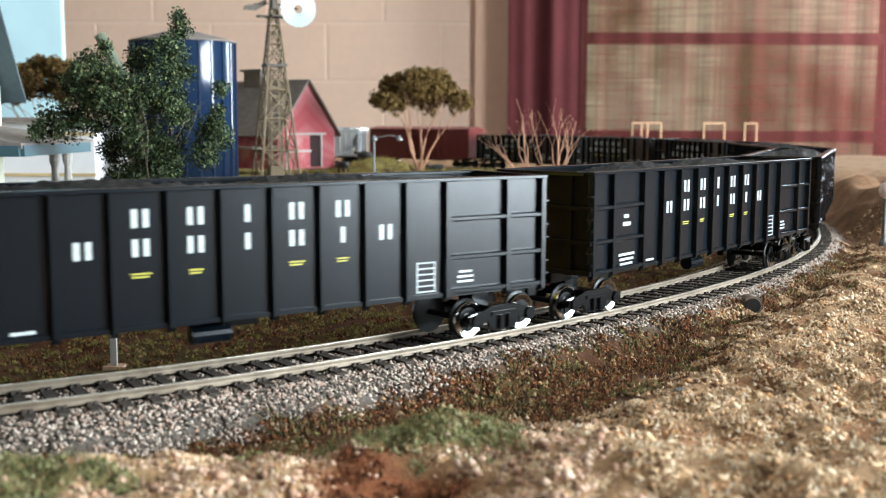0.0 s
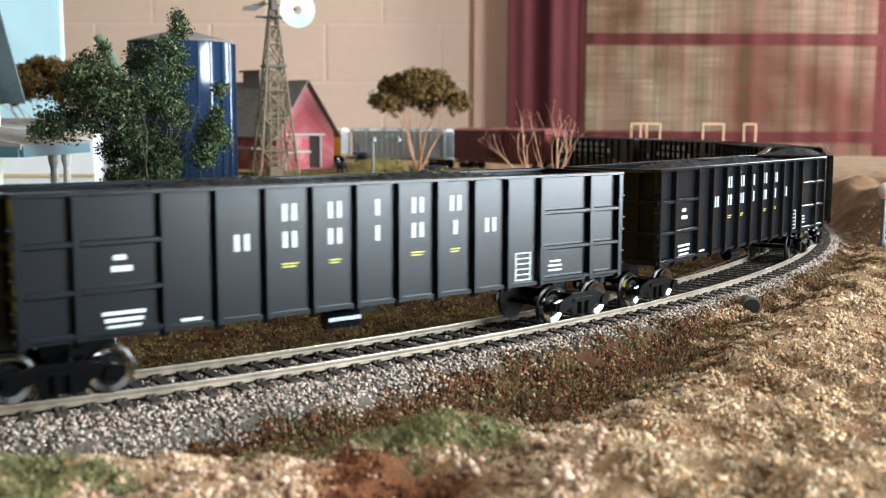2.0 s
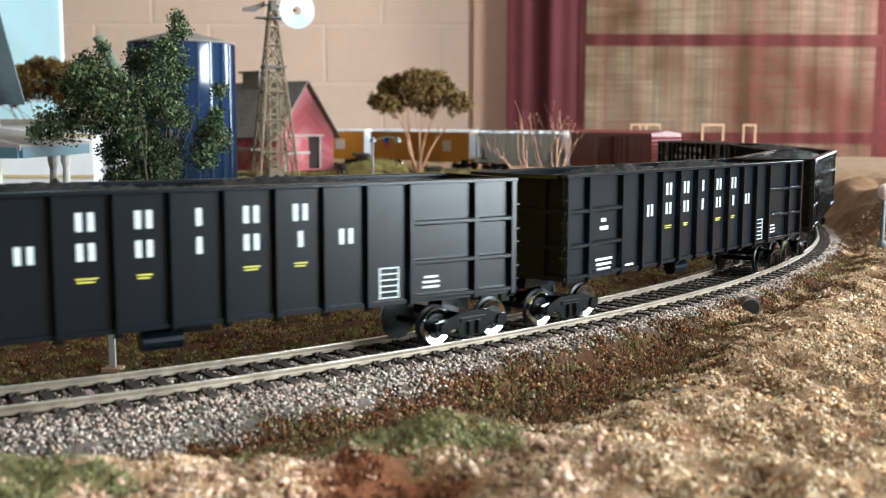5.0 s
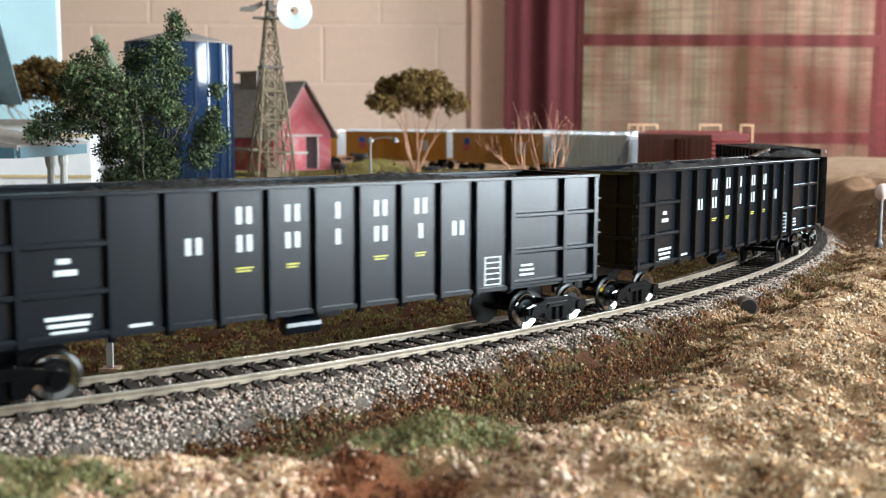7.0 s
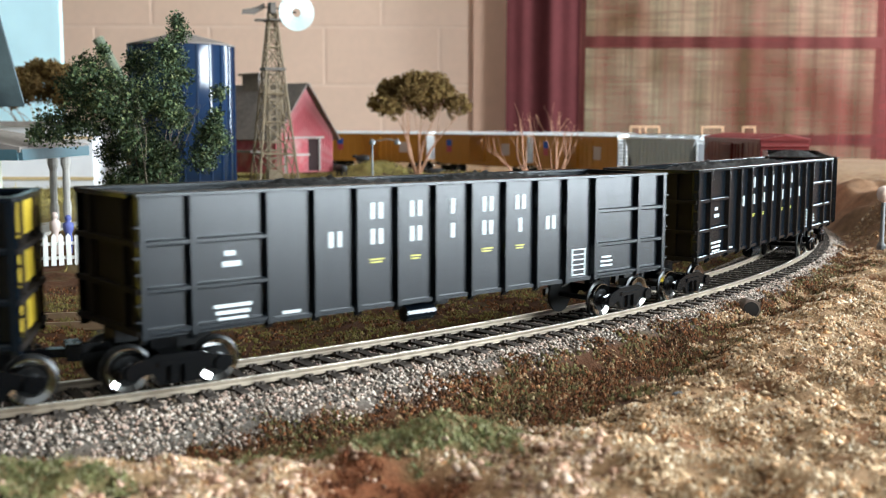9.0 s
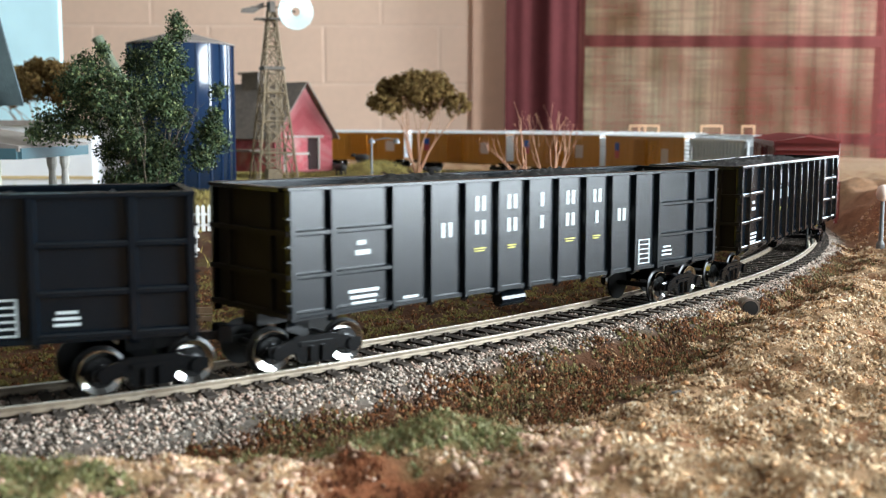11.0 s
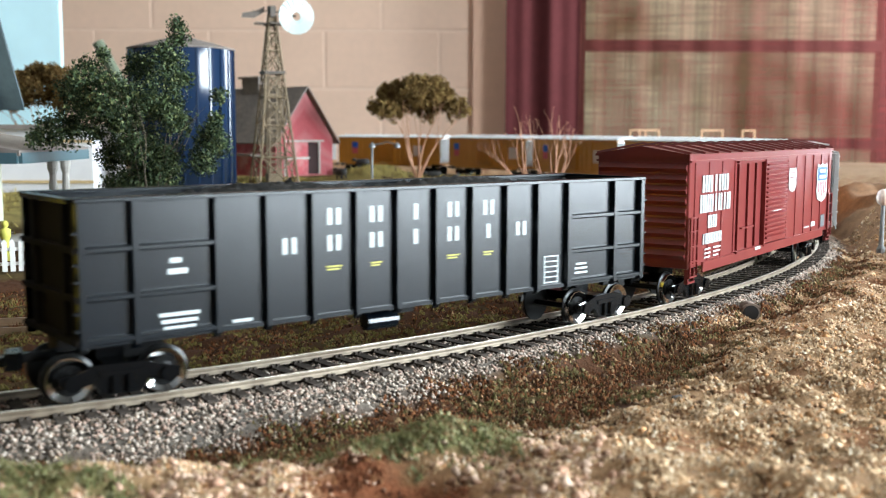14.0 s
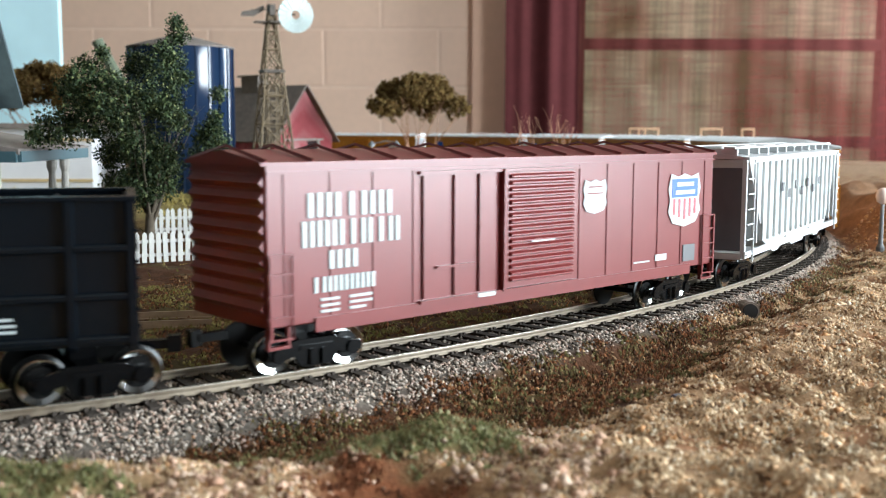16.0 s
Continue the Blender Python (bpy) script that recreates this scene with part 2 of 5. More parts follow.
def tube(bm, a, b, r0, r1=None, n=8, caps=True):
    a, b = Vector(a), Vector(b)
    r1 = r0 if r1 is None else r1
    q = (b - a).to_track_quat("Z", "Y").to_matrix()
    rings = []
    for p, r in ((a, r0), (b, r1)):
        rings.append([bm.verts.new(p + q @ Vector((r * math.cos(2 * math.pi * i / n), r * math.sin(2 * math.pi * i / n), 0))) for i in range(n)])
    for i in range(n):
        bm.faces.new((rings[0][i], rings[0][(i + 1) % n], rings[1][(i + 1) % n], rings[1][i]))
    if caps:
        bm.faces.new(rings[0][::-1])
        bm.faces.new(rings[1])


def lathe(bm, profile, axis="Z", n=24, m=None):
    """A turned form: profile of (radius, height)."""
    rings, made = [], []
    for r, h in profile:
        ring = []
        for i in range(n):
            a = 2 * math.pi * i / n
            c, s = r * math.cos(a), r * math.sin(a)
            ring.append(bm.verts.new((c, s, h) if axis == "Z" else (c, h, s)))
        rings.append(ring)
        made += ring
    for p, q in zip(rings, rings[1:]):
        for i in range(n):
            f = (p[i], p[(i + 1) % n], q[(i + 1) % n], q[i])
            bm.faces.new(f if axis == "Z" else f[::-1])
    for ring, flip in ((rings[0], axis == "Z"), (rings[-1], axis != "Z")):
        bm.faces.new(ring[::-1] if flip else ring)
    if m is not None:
        bmesh.ops.transform(bm, matrix=m, verts=made)


def prism(bm, poly, y0, y1):
    """A polygon of (x, z) pushed from y0 to y1."""
    a = [bm.verts.new((x, y0, z)) for x, z in poly]
    b = [bm.verts.new((x, y1, z)) for x, z in poly]
    n = len(poly)
    for i in range(n):
        bm.faces.new((a[i], a[(i + 1) % n], b[(i + 1) % n], b[i]))
    bm.faces.new(a[::-1])
    bm.faces.new(b)


def mesh_of(bm, name, mat, smooth=False):
    bmesh.ops.recalc_face_normals(bm, faces=bm.faces)
    me = bpy.data.meshes.new(name)
    bm.to_mesh(me)
    bm.free()
    me.materials.append(mat)
    if smooth:
        for p in me.polygons:
            p.use_smooth = True
    return me


def part(name, bm, mat, parent=None, label="", smooth=False, bevel=0.0):
    if bevel:
        bmesh.ops.bevel(bm, geom=bm.edges[:], offset=bevel, segments=1, affect="EDGES", clamp_overlap=True)
    ob = new(name, mesh_of(bm, name, mat, smooth))
    ob.parent = parent
    if label:
        ob["label"] = label
    return ob


def again(ob, m, parent=None):
    """One more object on the same mesh."""
    o = new(ob.name.split(".")[0], ob.data)
    o.parent = parent if parent else ob.parent
    o.matrix_basis = m
    return o


def boxes(*rows):
    bm = bmesh.new()
    for r in rows:
        box(bm, *r)
    return bm


def raw_mesh(name, verts, faces, mat, smooth=False):
    me = bpy.data.meshes.new(name)
    verts, faces = np.asarray(verts, dtype=np.float32), np.asarray(faces, dtype=np.int32)
    me.vertices.add(len(verts))
    me.vertices.foreach_set("co", verts.ravel())
    k = faces.shape[1]
    me.loops.add(faces.size)
    me.loops.foreach_set("vertex_index", faces.ravel())
    me.polygons.add(len(faces))
    me.polygons.foreach_set("loop_start", np.arange(0, faces.size, k, dtype=np.int32))
    if smooth:
        me.polygons.foreach_set("use_smooth", np.ones(len(faces), dtype=bool))
    me.update(calc_edges=True)
    me.materials.append(mat)
    return me


# ---- the line of the track ----
BEND = [(-1.7, 0), (-0.46, 0), (-0.34, 2.0), (-0.25, 3.2), (-0.13, 3.3), (-0.03, 1.327), (0.22, 1.502), (0.37, 1.695), (0.52, 1.03), (0.67, 1.292), (0.82, 1.125),
        (0.97, 1.162), (1.17, 1.424), (1.37, 1.723), (1.52, 1.8), (1.64, 0.2), (1.77, 0), (3.3, 0)]
S = np.arange(-1.7, 3.3001, 0.01)
KAPPA = np.interp(S, [b[0] for b in BEND], [b[1] for b in BEND])
TH = np.concatenate([[0], np.cumsum((KAPPA[1:] + KAPPA[:-1]) / 2 * 0.01)])
I0 = int(round(1.77 / 0.01))
TH = TH - TH[I0] + 0.80417
TM = (TH[1:] + TH[:-1]) / 2
PX = np.concatenate([[0], np.cumsum(np.cos(TM) * 0.01)])
PY = np.concatenate([[0], np.cumsum(np.sin(TM) * 0.01)])
PX, PY = PX - PX[I0] + 0.04636, PY - PY[I0] + 0.33089


def on_track(s, off=0.0):
    """Place and heading at s along the line; off: metres to its outer side."""
    x, y, th = np.interp(s, S, PX), np.interp(s, S, PY), np.interp(s, S, TH)
    return x + off * math.sin(th), y - off * math.cos(th), th


def from_track(x, y):
    """Signed distance (outer side positive) and place along the line, for arrays."""
    x, y = np.asarray(x, float).ravel(), np.asarray(y, float).ravel()
    d, s = np.zeros(len(x)), np.zeros(len(x))
    for i in range(0, len(x), 4000):
        dx, dy = x[i:i + 4000, None] - PX[None, :], y[i:i + 4000, None] - PY[None, :]
        j = np.argmin(dx * dx + dy * dy, axis=1)
        k = np.arange(len(j))
        nx, ny = np.sin(TH[j]), -np.cos(TH[j])
        side = np.sign(dx[k, j] * nx + dy[k, j] * ny)
        d[i:i + 4000] = side * np.sqrt(dx[k, j] ** 2 + dy[k, j] ** 2)
        s[i:i + 4000] = S[j]
    return d, s


def ramp(a, b, v):
    t = np.clip((v - a) / (b - a), 0, 1)
    return t * t * (3 - 2 * t)


def wobble(x, y, scale, seed=0):
    """Smooth noise in -1..1 from a few turned waves."""
    r = np.random.RandomState(seed)
    out = 0
    for i in range(7):
        a, ph, k = r.uniform(0, 6.28), r.uniform(0, 6.28), r.uniform(0.6, 1.7) / scale
        out = out + np.sin((x * math.cos(a) + y * math.sin(a)) * k * 6.28 + ph)
    return out / 3.5


def hump(x, y, cx, cy, rx, ry):
    return np.exp(-(((x - cx) / rx) ** 2 + ((y - cy) / ry) ** 2))


def foot_at(s):
    """How far from the line the gravel hill begins."""
    return np.interp(s, [-0.2, -0.09, -0.06, -0.03, 0.01, 0.06, 0.12, 0.3], [0.040, 0.042, 0.049, 0.058, 0.054, 0.041, 0.022, 0.022])


def moss_at(x, y):
    """Green turf on the near ground: a crest, a corner and a mound."""
    crest = hump(x, y, -0.085, 0.189, 0.055, 0.008)
    corner = 1.1 * ramp(0.048, 0.070, -x + 0.010 * wobble(x, y, 0.03, 81)) * (y < 0.19)
    mound = 1.5 * hump(x, y, -0.004, 0.203, 0.020, 0.016)
    return ramp(0.28, 0.62, np.maximum(np.maximum(crest, corner), mound) + 0.16 * wobble(x, y, 0.014, 82))


def rust_at(x, y):
    """Bare rust-red earth in the hollow of the near ground."""
    return ramp(0.25, 0.65, hump(x, y, -0.010, 0.171, 0.015, 0.018) + 0.12 * wobble(x, y, 0.014, 83)) * (1 - moss_at(x, y))


def height(x, y, d=None, s=None):
    """The scenery's height, and the weights of its covers."""
    if d is None:
        d, s = from_track(x, y)
    inner, outer = d < 0, d >= 0
    a = np.abs(d)
    bed = -0.0027 - 0.0058 * ramp(0.015, 0.032, a)
    land_in = -0.0070 + 0.0130 * ramp(0.20, 0.55, a) + 0.0012 * wobble(x, y, 0.05, 3)
    land_in = land_in + 0.022 * hump(x, y, -0.085, 1.31, 0.055, 0.05) + 0.014 * hump(x, y, 0.03, 1.18, 0.10, 0.05)
    rim = -0.0042 + 0.0020 * wobble(x, y, 0.06, 5) + 0.0011 * wobble(x, y, 0.02, 6) + 0.0006 * wobble(x, y, 0.009, 44)
    foot = foot_at(s)
    ditch = -0.0108 + 0.005 * ramp(0.18, 0.30, s)
    land_out = ditch + (rim - ditch) * ramp(-0.006, 0.026, d - foot + 0.004 * wobble(x, y, 0.05, 8))
    land_out = land_out + 0.0098 * hump(x, y, -0.095, 0.170, 0.055, 0.022) + 0.004 * hump(x, y, 0.055, 0.17, 0.06, 0.03)
    land_out = land_out - 0.006 * hump(x, y, -0.010, 0.168, 0.014, 0.016) + 0.006 * hump(x, y, -0.004, 0.203, 0.020, 0.014)
    bank = ramp(0.026, 0.062, d + 0.008 * wobble(x, y, 0.07, 14)) * ramp(0.30, 0.42, s) * (1 - ramp(0.72, 1.15, y))
    land_out = land_out + bank * (0.021 + 0.005 * wobble(x, y, 0.10, 11)) + 0.006 * hump(x, y, 0.285, 0.60, 0.03, 0.05)
    w_in, w_out = ramp(0.026, 0.045, a), ramp(0.022, 0.036, a)
    z = np.where(inner, bed * (1 - w_in) + land_in * w_in, bed * (1 - w_out) + land_out * w_out)
    return z


def ground_z(x, y):
    return float(height(np.array([x]), np.array([y]))[0])


# ---- the room ----
def setting(name, bm, mat, label, category, smooth=False):
    return tagged(part(name, bm, mat, smooth=smooth), label, category, kind="structure")


WALL_Y = 3.74
WX0, WX1, WZ0, WZ1 = 0.455, 1.62, -0.42, 1.05     # the curtained window


def block_wall():
    """Back wall of painted concrete blocks in running bond, round the window's opening."""
    bw, bh, gap = 0.406, 0.203, 0.009
    bm = bmesh.new()
    for x0, x1, z0, z1 in ((-2.6, WX0, -1.0, 1.5), (WX1, 2.0, -1.0, 1.5), (WX0, WX1, -1.0, WZ0), (WX0, WX1, WZ1, 1.5)):
        box(bm, x0, x1, WALL_Y + 0.0022, WALL_Y + 0.2, z0, z1)
    wall = setting("wall_north", bm, M_MORTAR, "tan painted concrete block wall of the train room", "wall")
    shared = {}
    for row in range(13):
        z0 = -1.0075 + row * bh + (0.0 if row else 0.0075)
        for col in range(-1, 12):
            x0 = -2.6 + col * bw + (bw / 2 if row % 2 else 0) + 0.144
            a, b = max(x0 + gap / 2, -2.6), min(x0 + bw - gap / 2, WX0 if z0 + bh > WZ0 and z0 < WZ1 else 2.0)
            if z0 + bh > 1.5 or b - a < 0.03 or x0 > WX0 + 0.1:
                continue
            key = round(b - a, 3)
            if key not in shared:
                bb = bmesh.new()
                box(bb, 0, b - a, 0, 0.02, 0, bh - gap)
                bmesh.ops.bevel(bb, geom=[e for e in bb.edges if all(v.co.y < 0.001 for v in e.verts)], offset=0.0018, segments=1, affect="EDGES")
                shared[key] = part("block", bb, M_WALL, wall)
                shared[key].matrix_basis = Matrix.Translation((a, WALL_Y, z0))
            else:
                again(shared[key], Matrix.Translation((a, WALL_Y, z0)), wall)


def room():
    block_wall()
    # walls out of view close the room; their dark grey holds down the fill light
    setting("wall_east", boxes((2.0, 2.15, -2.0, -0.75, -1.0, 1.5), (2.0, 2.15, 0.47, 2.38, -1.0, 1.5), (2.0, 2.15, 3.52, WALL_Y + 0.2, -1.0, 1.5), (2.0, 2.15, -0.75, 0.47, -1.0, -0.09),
                               (2.0, 2.15, -0.75, 0.47, 1.01, 1.5), (2.0, 2.15, 2.38, 3.52, -1.0, -0.05), (2.0, 2.15, 2.38, 3.52, 1.15, 1.5)), M_DIMWALL, "dark grey wall with two wide windows, darkened to cut bounce light", "wall")
    setting("wall_west", boxes((-2.75, -2.6, -2.0, WALL_Y + 0.2, -1.0, 1.5)), M_DIMWALL, "unseen plain wall, darkened to cut bounce light", "wall")
    setting("wall_south", boxes((-2.6, 2.0, -2.15, -2.0, -1.0, 1.5)), M_DIMWALL, "unseen plain wall, darkened to cut bounce light", "wall")
    setting("floor", boxes((-2.75, 2.15, -2.15, WALL_Y + 0.2, -1.1, -1.0)), M_FLOOR, "brown tiled floor under the layout", "floor")
    setting("ceiling", boxes((-2.75, 2.15, -2.15, WALL_Y + 0.2, 1.5, 1.6)), M_CEIL, "plain off-white ceiling", "ceiling")
    win = tagged(new("window_1"), "dark red framed window behind the curtain", "window", kind="structure")
    y = WALL_Y + 0.06
    part("window_frame", boxes((WX0, WX0 + .05, y, y + .06, WZ0, WZ1), (WX1 - .05, WX1, y, y + .06, WZ0, WZ1), (WX0 + .05, WX1 - .05, y, y + .06, WZ1 - .05, WZ1),
                               (WX0 + .05, WX1 - .05, y, y + .06, WZ0, WZ0 + .05)), M_FRAME, win)
    part("meeting_rail", boxes((WX0 + .05, WX1 - .05, y, y + .05, 0.345, 0.385)), M_FRAME, win)
    part("lower_rail", boxes((WX0 + .05, WX1 - .05, y, y + .05, -0.005, 0.035)), M_FRAME, win)
    # added board: its darker orange tan paints the curtain's shade on the wall
    setting("trim", boxes((0.098, 0.235, WALL_Y - .035, WALL_Y - .001, -1.0, 1.5)), material("curtain_shade_tan", (0.70, 0.42, 0.29), 0.55, vary=0.06, scale=30, bump=0.1, bscale=200), "added orange tan board standing for the wall's shade beside the curtain", "trim")
    setting("backdrop", boxes((-1.2, 3.4, 5.4, 5.42, -1.6, 2.4)), M_OUT, "bright garden seen through the window", "backdrop")


def curtain():
    """Floor-length woven curtain in shallow folds; its outer strip is lined and lets no light through."""
    for x0, x1, mat, amp, name in ((0.205, 0.455, M_LINED, 0.011, "lined curtain edge"), (0.457, 1.98, M_CURTAIN, 0.0035, "")):
        nx = int((x1 - x0) / 0.006)
        xs = np.linspace(x0, x1, nx)
        ys = 3.56 + amp * np.sin(xs * 47) + amp * 0.6 * np.sin(xs * 83 + 1.0)
        zs = np.linspace(-0.98, 1.35, 6)
        v = np.array([(x, y + 0.002 * math.sin(7 * z), z) for z in zs for x, y in zip(xs, ys)])
        f = [(r * nx + i, r * nx + i + 1, (r + 1) * nx + i + 1, (r + 1) * nx + i) for r in range(5) for i in range(nx - 1)]
        ob = new("curtain", raw_mesh("curtain", v, f, mat, True))
        tagged(ob, "dark red lined curtain edge beside the window" if name else "dark red woven curtain with daylight showing through", "curtain", "curtains")


# ---- the layout's ground ----
def layout_edge(y):
    """Where the layout ends on the window side."""
    return 0.40 + 0.36 * np.maximum(y, 0)


def ground():
    def steps(*seg):
        out = [np.arange(a, b, st) for a, b, st in seg]
        return np.concatenate(out + [[seg[-1][1]]])
    xs = steps((-2.3, -0.5, 0.05), (-0.5, -0.25, 0.01), (-0.25, 0.32, 0.0035), (0.32, 0.6, 0.01), (0.6, 1.5, 0.05))
    ys = steps((-0.25, 0.06, 0.01), (0.06, 0.5, 0.0035), (0.5, 1.5, 0.01), (1.5, 2.1, 0.03))
    X, Y = np.meshgrid(xs, ys)
    x, y = X.ravel(), Y.ravel()
    d, s = from_track(x, y)
    z = height(x, y, d, s)
    r = np.random.RandomState(4)
    z = z + (r.normal(0, 0.00050, len(z)) + 0.0003 * wobble(x, y, 0.012, 17)) * (np.abs(d) > 0.024)
    nx, ny = len(xs), len(ys)
    idx = np.arange(nx * ny).reshape(ny, nx)
    f = np.stack([idx[:-1, :-1], idx[:-1, 1:], idx[1:, 1:], idx[1:, :-1]], -1).reshape(-1, 4)
    f = f[(x < layout_edge(y))[f].all(axis=1)]
    me = raw_mesh("ground", np.stack([x, y, z], 1), f, M_GROUND, True)
    earth, tan, moss, grey, straw = (np.array(c) for c in ((0.080, 0.034, 0.016), (0.36, 0.215, 0.115), (0.105, 0.098, 0.036), (0.115, 0.098, 0.082), (0.33, 0.27, 0.09)))
    n1, n2 = wobble(x, y, 0.03, 21), wobble(x, y, 0.09, 22)
    w_tan = ramp(0.0, 0.016, d - foot_at(s) + 0.010 * n1)
    w_moss = np.clip(0.45 * ramp(0.1, 0.8, n1 * 0.7 + n2 * 0.5) * (1 - w_tan) + 0.95 * moss_at(x, y), 0, 1)
    col = earth[None] * (1 - w_tan[:, None]) + tan[None] * w_tan[:, None]
    w_rust = 0.95 * rust_at(x, y)
    bank = ramp(0.28, 0.36, s) * ramp(0.015, 0.03, d) * (1 - ramp(0.85, 1.0, y)) * (x > 0.1)
    w_red = w_tan * ramp(0.35, 0.9, wobble(x, y, 0.045, 27) + 0.4 * wobble(x, y, 0.015, 28)) * 0.9
    for w, c in ((w_red, np.array((0.24, 0.105, 0.048))), (w_moss, moss), (w_rust, np.array((0.20, 0.068, 0.03))), (bank * 0.75, np.array((0.22, 0.115, 0.065))), (np.maximum(ramp(0.30, 0.50, -d), ramp(0.04, 0.09, -d) * ramp(0.72, 0.92, y)) * (0.6 + 0.4 * ramp(-.5, .5, n1)), straw), (1 - ramp(0.017, 0.025, np.abs(d) + 0.003 * n1 - 0.008 * (1 - ramp(-0.10, 0.05, s))), grey)):
        col = col * (1 - w[:, None]) + c[None] * w[:, None]
    la = me.color_attributes.new("cover", "FLOAT_COLOR", "POINT")
    la.data.foreach_set("color", np.concatenate([col, np.ones((len(col), 1))], 1).astype(np.float32).ravel())
    tagged(new("ground", me), "model scenery ground of earth, gravel and turf", "ground", kind="structure")
    bm = boxes((-2.2, -2.1, -0.2, -0.1, -1.0, -0.12), (0.2, 0.3, -0.2, -0.1, -1.0, -0.12), (-2.2, -2.1, 1.95, 2.05, -1.0, -0.12), (0.9, 1.0, 1.95, 2.05, -1.0, -0.12))
    rows = [[bm.verts.new((px, py, pz)) for px, py in ((-2.3, -0.25), (0.39, -0.25), (0.39, 0.0), (1.146, 2.1), (-2.3, 2.1))] for pz in (-0.12, -0.05)]
    for i in range(5):
        bm.faces.new((rows[0][i], rows[0][(i + 1) % 5], rows[1][(i + 1) % 5], rows[1][i]))
    bm.faces.new(rows[0][::-1])
    bm.faces.new(rows[1])
    setting("benchwork", bm, M_TABLE, "brown wooden table under the railway layout", "table")


OCTA = np.array([(1, 0, 0), (-1, 0, 0), (0, 1, 0), (0, -1, 0), (0, 0, 1), (0, 0, -1)], float)
OCTF = np.array([(0, 2, 4), (2, 1, 4), (1, 3, 4), (3, 0, 4), (2, 0, 5), (1, 2, 5), (3, 1, 5), (0, 3, 5)])


def strew(name, x, y, size, mat, label, seed, sink=0.3, squash=0.75):
    """Loose stones or crumbs, each an uneven lump, on the ground."""
    r = np.random.RandomState(seed)
    n = len(x)
    z = height(x, y)
    v = OCTA[None] * r.uniform(0.65, 1.25, (n, 6, 1)) + r.uniform(-0.3, 0.3, (n, 6, 3))
    v[:, :, 2] *= squash
    a = r.uniform(0, 6.28, n)
    c, s_ = np.cos(a)[:, None], np.sin(a)[:, None]
    vx, vy = v[:, :, 0] * c - v[:, :, 1] * s_, v[:, :, 0] * s_ + v[:, :, 1] * c
    v = np.stack([vx, vy, v[:, :, 2]], -1) * (size[:, None, None] / 2)
    v += np.stack([x, y, z + size * sink * 0.5], -1)[:, None, :]
    f = OCTF[None] + (np.arange(n) * 6)[:, None, None]
    ob = new(name, raw_mesh(name, v.reshape(-1, 3), f.reshape(-1, 3), mat))
    return tagged(ob, label, "ground cover", kind="stuff")


TETRA = np.array([(1, 0, -.3), (-.5, .87, -.3), (-.5, -.87, -.3), (0, 0, 1)], float)
TETF = np.array([(0, 1, 3), (1, 2, 3), (2, 0, 3)])


def grit(x, y, size, up, mat, name, label, seed):
    """Fine angular grains, each lifted by its own height."""
    r = np.random.RandomState(seed)
    n = len(x)
    z = height(x, y) + up
    v = TETRA[None] * r.uniform(0.6, 1.3, (n, 4, 1)) + r.uniform(-0.35, 0.35, (n, 4, 3))
    a = r.uniform(0, 6.28, n)
    c, s_ = np.cos(a)[:, None], np.sin(a)[:, None]
    v = np.stack([v[:, :, 0] * c - v[:, :, 1] * s_, v[:, :, 0] * s_ + v[:, :, 1] * c, v[:, :, 2]], -1) * (size[:, None, None] * .6)
    v += np.stack([x, y, z + size * .15], -1)[:, None, :]
    f = TETF[None] + (np.arange(n) * 4)[:, None, None]
    ob = new(name, raw_mesh(name, v.reshape(-1, 3), f.reshape(-1, 3), mat))
    tagged(ob, label, "ground cover", kind="stuff")


def blades(name, x, y, length, mat, label, seed, width=0.00017, up=0.0):
    """Short fibres of turf standing at all angles."""
    r = np.random.RandomState(seed)
    n = len(x)
    z = height(x, y) + up
    a, lean = r.uniform(0, 6.28, n), r.uniform(0.45, 1.55, n)
    dx, dy, dz = np.cos(a) * np.sin(lean), np.sin(a) * np.sin(lean), np.cos(lean)
    p = np.stack([x, y, z - 0.0003], -1)
    tip = p + np.stack([dx, dy, dz], -1) * length[:, None]
    sd = np.stack([-np.sin(a), np.cos(a), 0 * a], -1) * width
    v = np.stack([p - sd, p + sd, tip], 1).reshape(-1, 3)
    f = np.arange(3 * n).reshape(-1, 3)
    ob = new(name, raw_mesh(name, v, f, mat))
    return tagged(ob, label, "ground cover", kind="stuff")


def matted(x, y, mat, label, seed):
    """Ground foam and torn fibres in low clumps round the given points."""
    r = np.random.RandomState(seed)
    per = 10
    n = len(x)
    size = np.repeat(r.uniform(.0008, .0026, n), per)
    a, k = r.uniform(0, 6.28, n * per), r.rand(n * per) ** .5
    px, py = np.repeat(x, per) + np.cos(a) * k * size, np.repeat(y, per) + np.sin(a) * k * size
    up = size * .55 * (1 - k * k) * r.rand(n * per)
    grain = r.uniform(.00035, .00125, n * per)
    grit(px, py, grain, up, mat, "turf_crumbs", label, seed + 20)
    f = r.rand(n * per) < .45
    blades("turf", px[f], py[f], r.uniform(.0009, .0036, f.sum()), mat, label, seed, .00012, up[f])


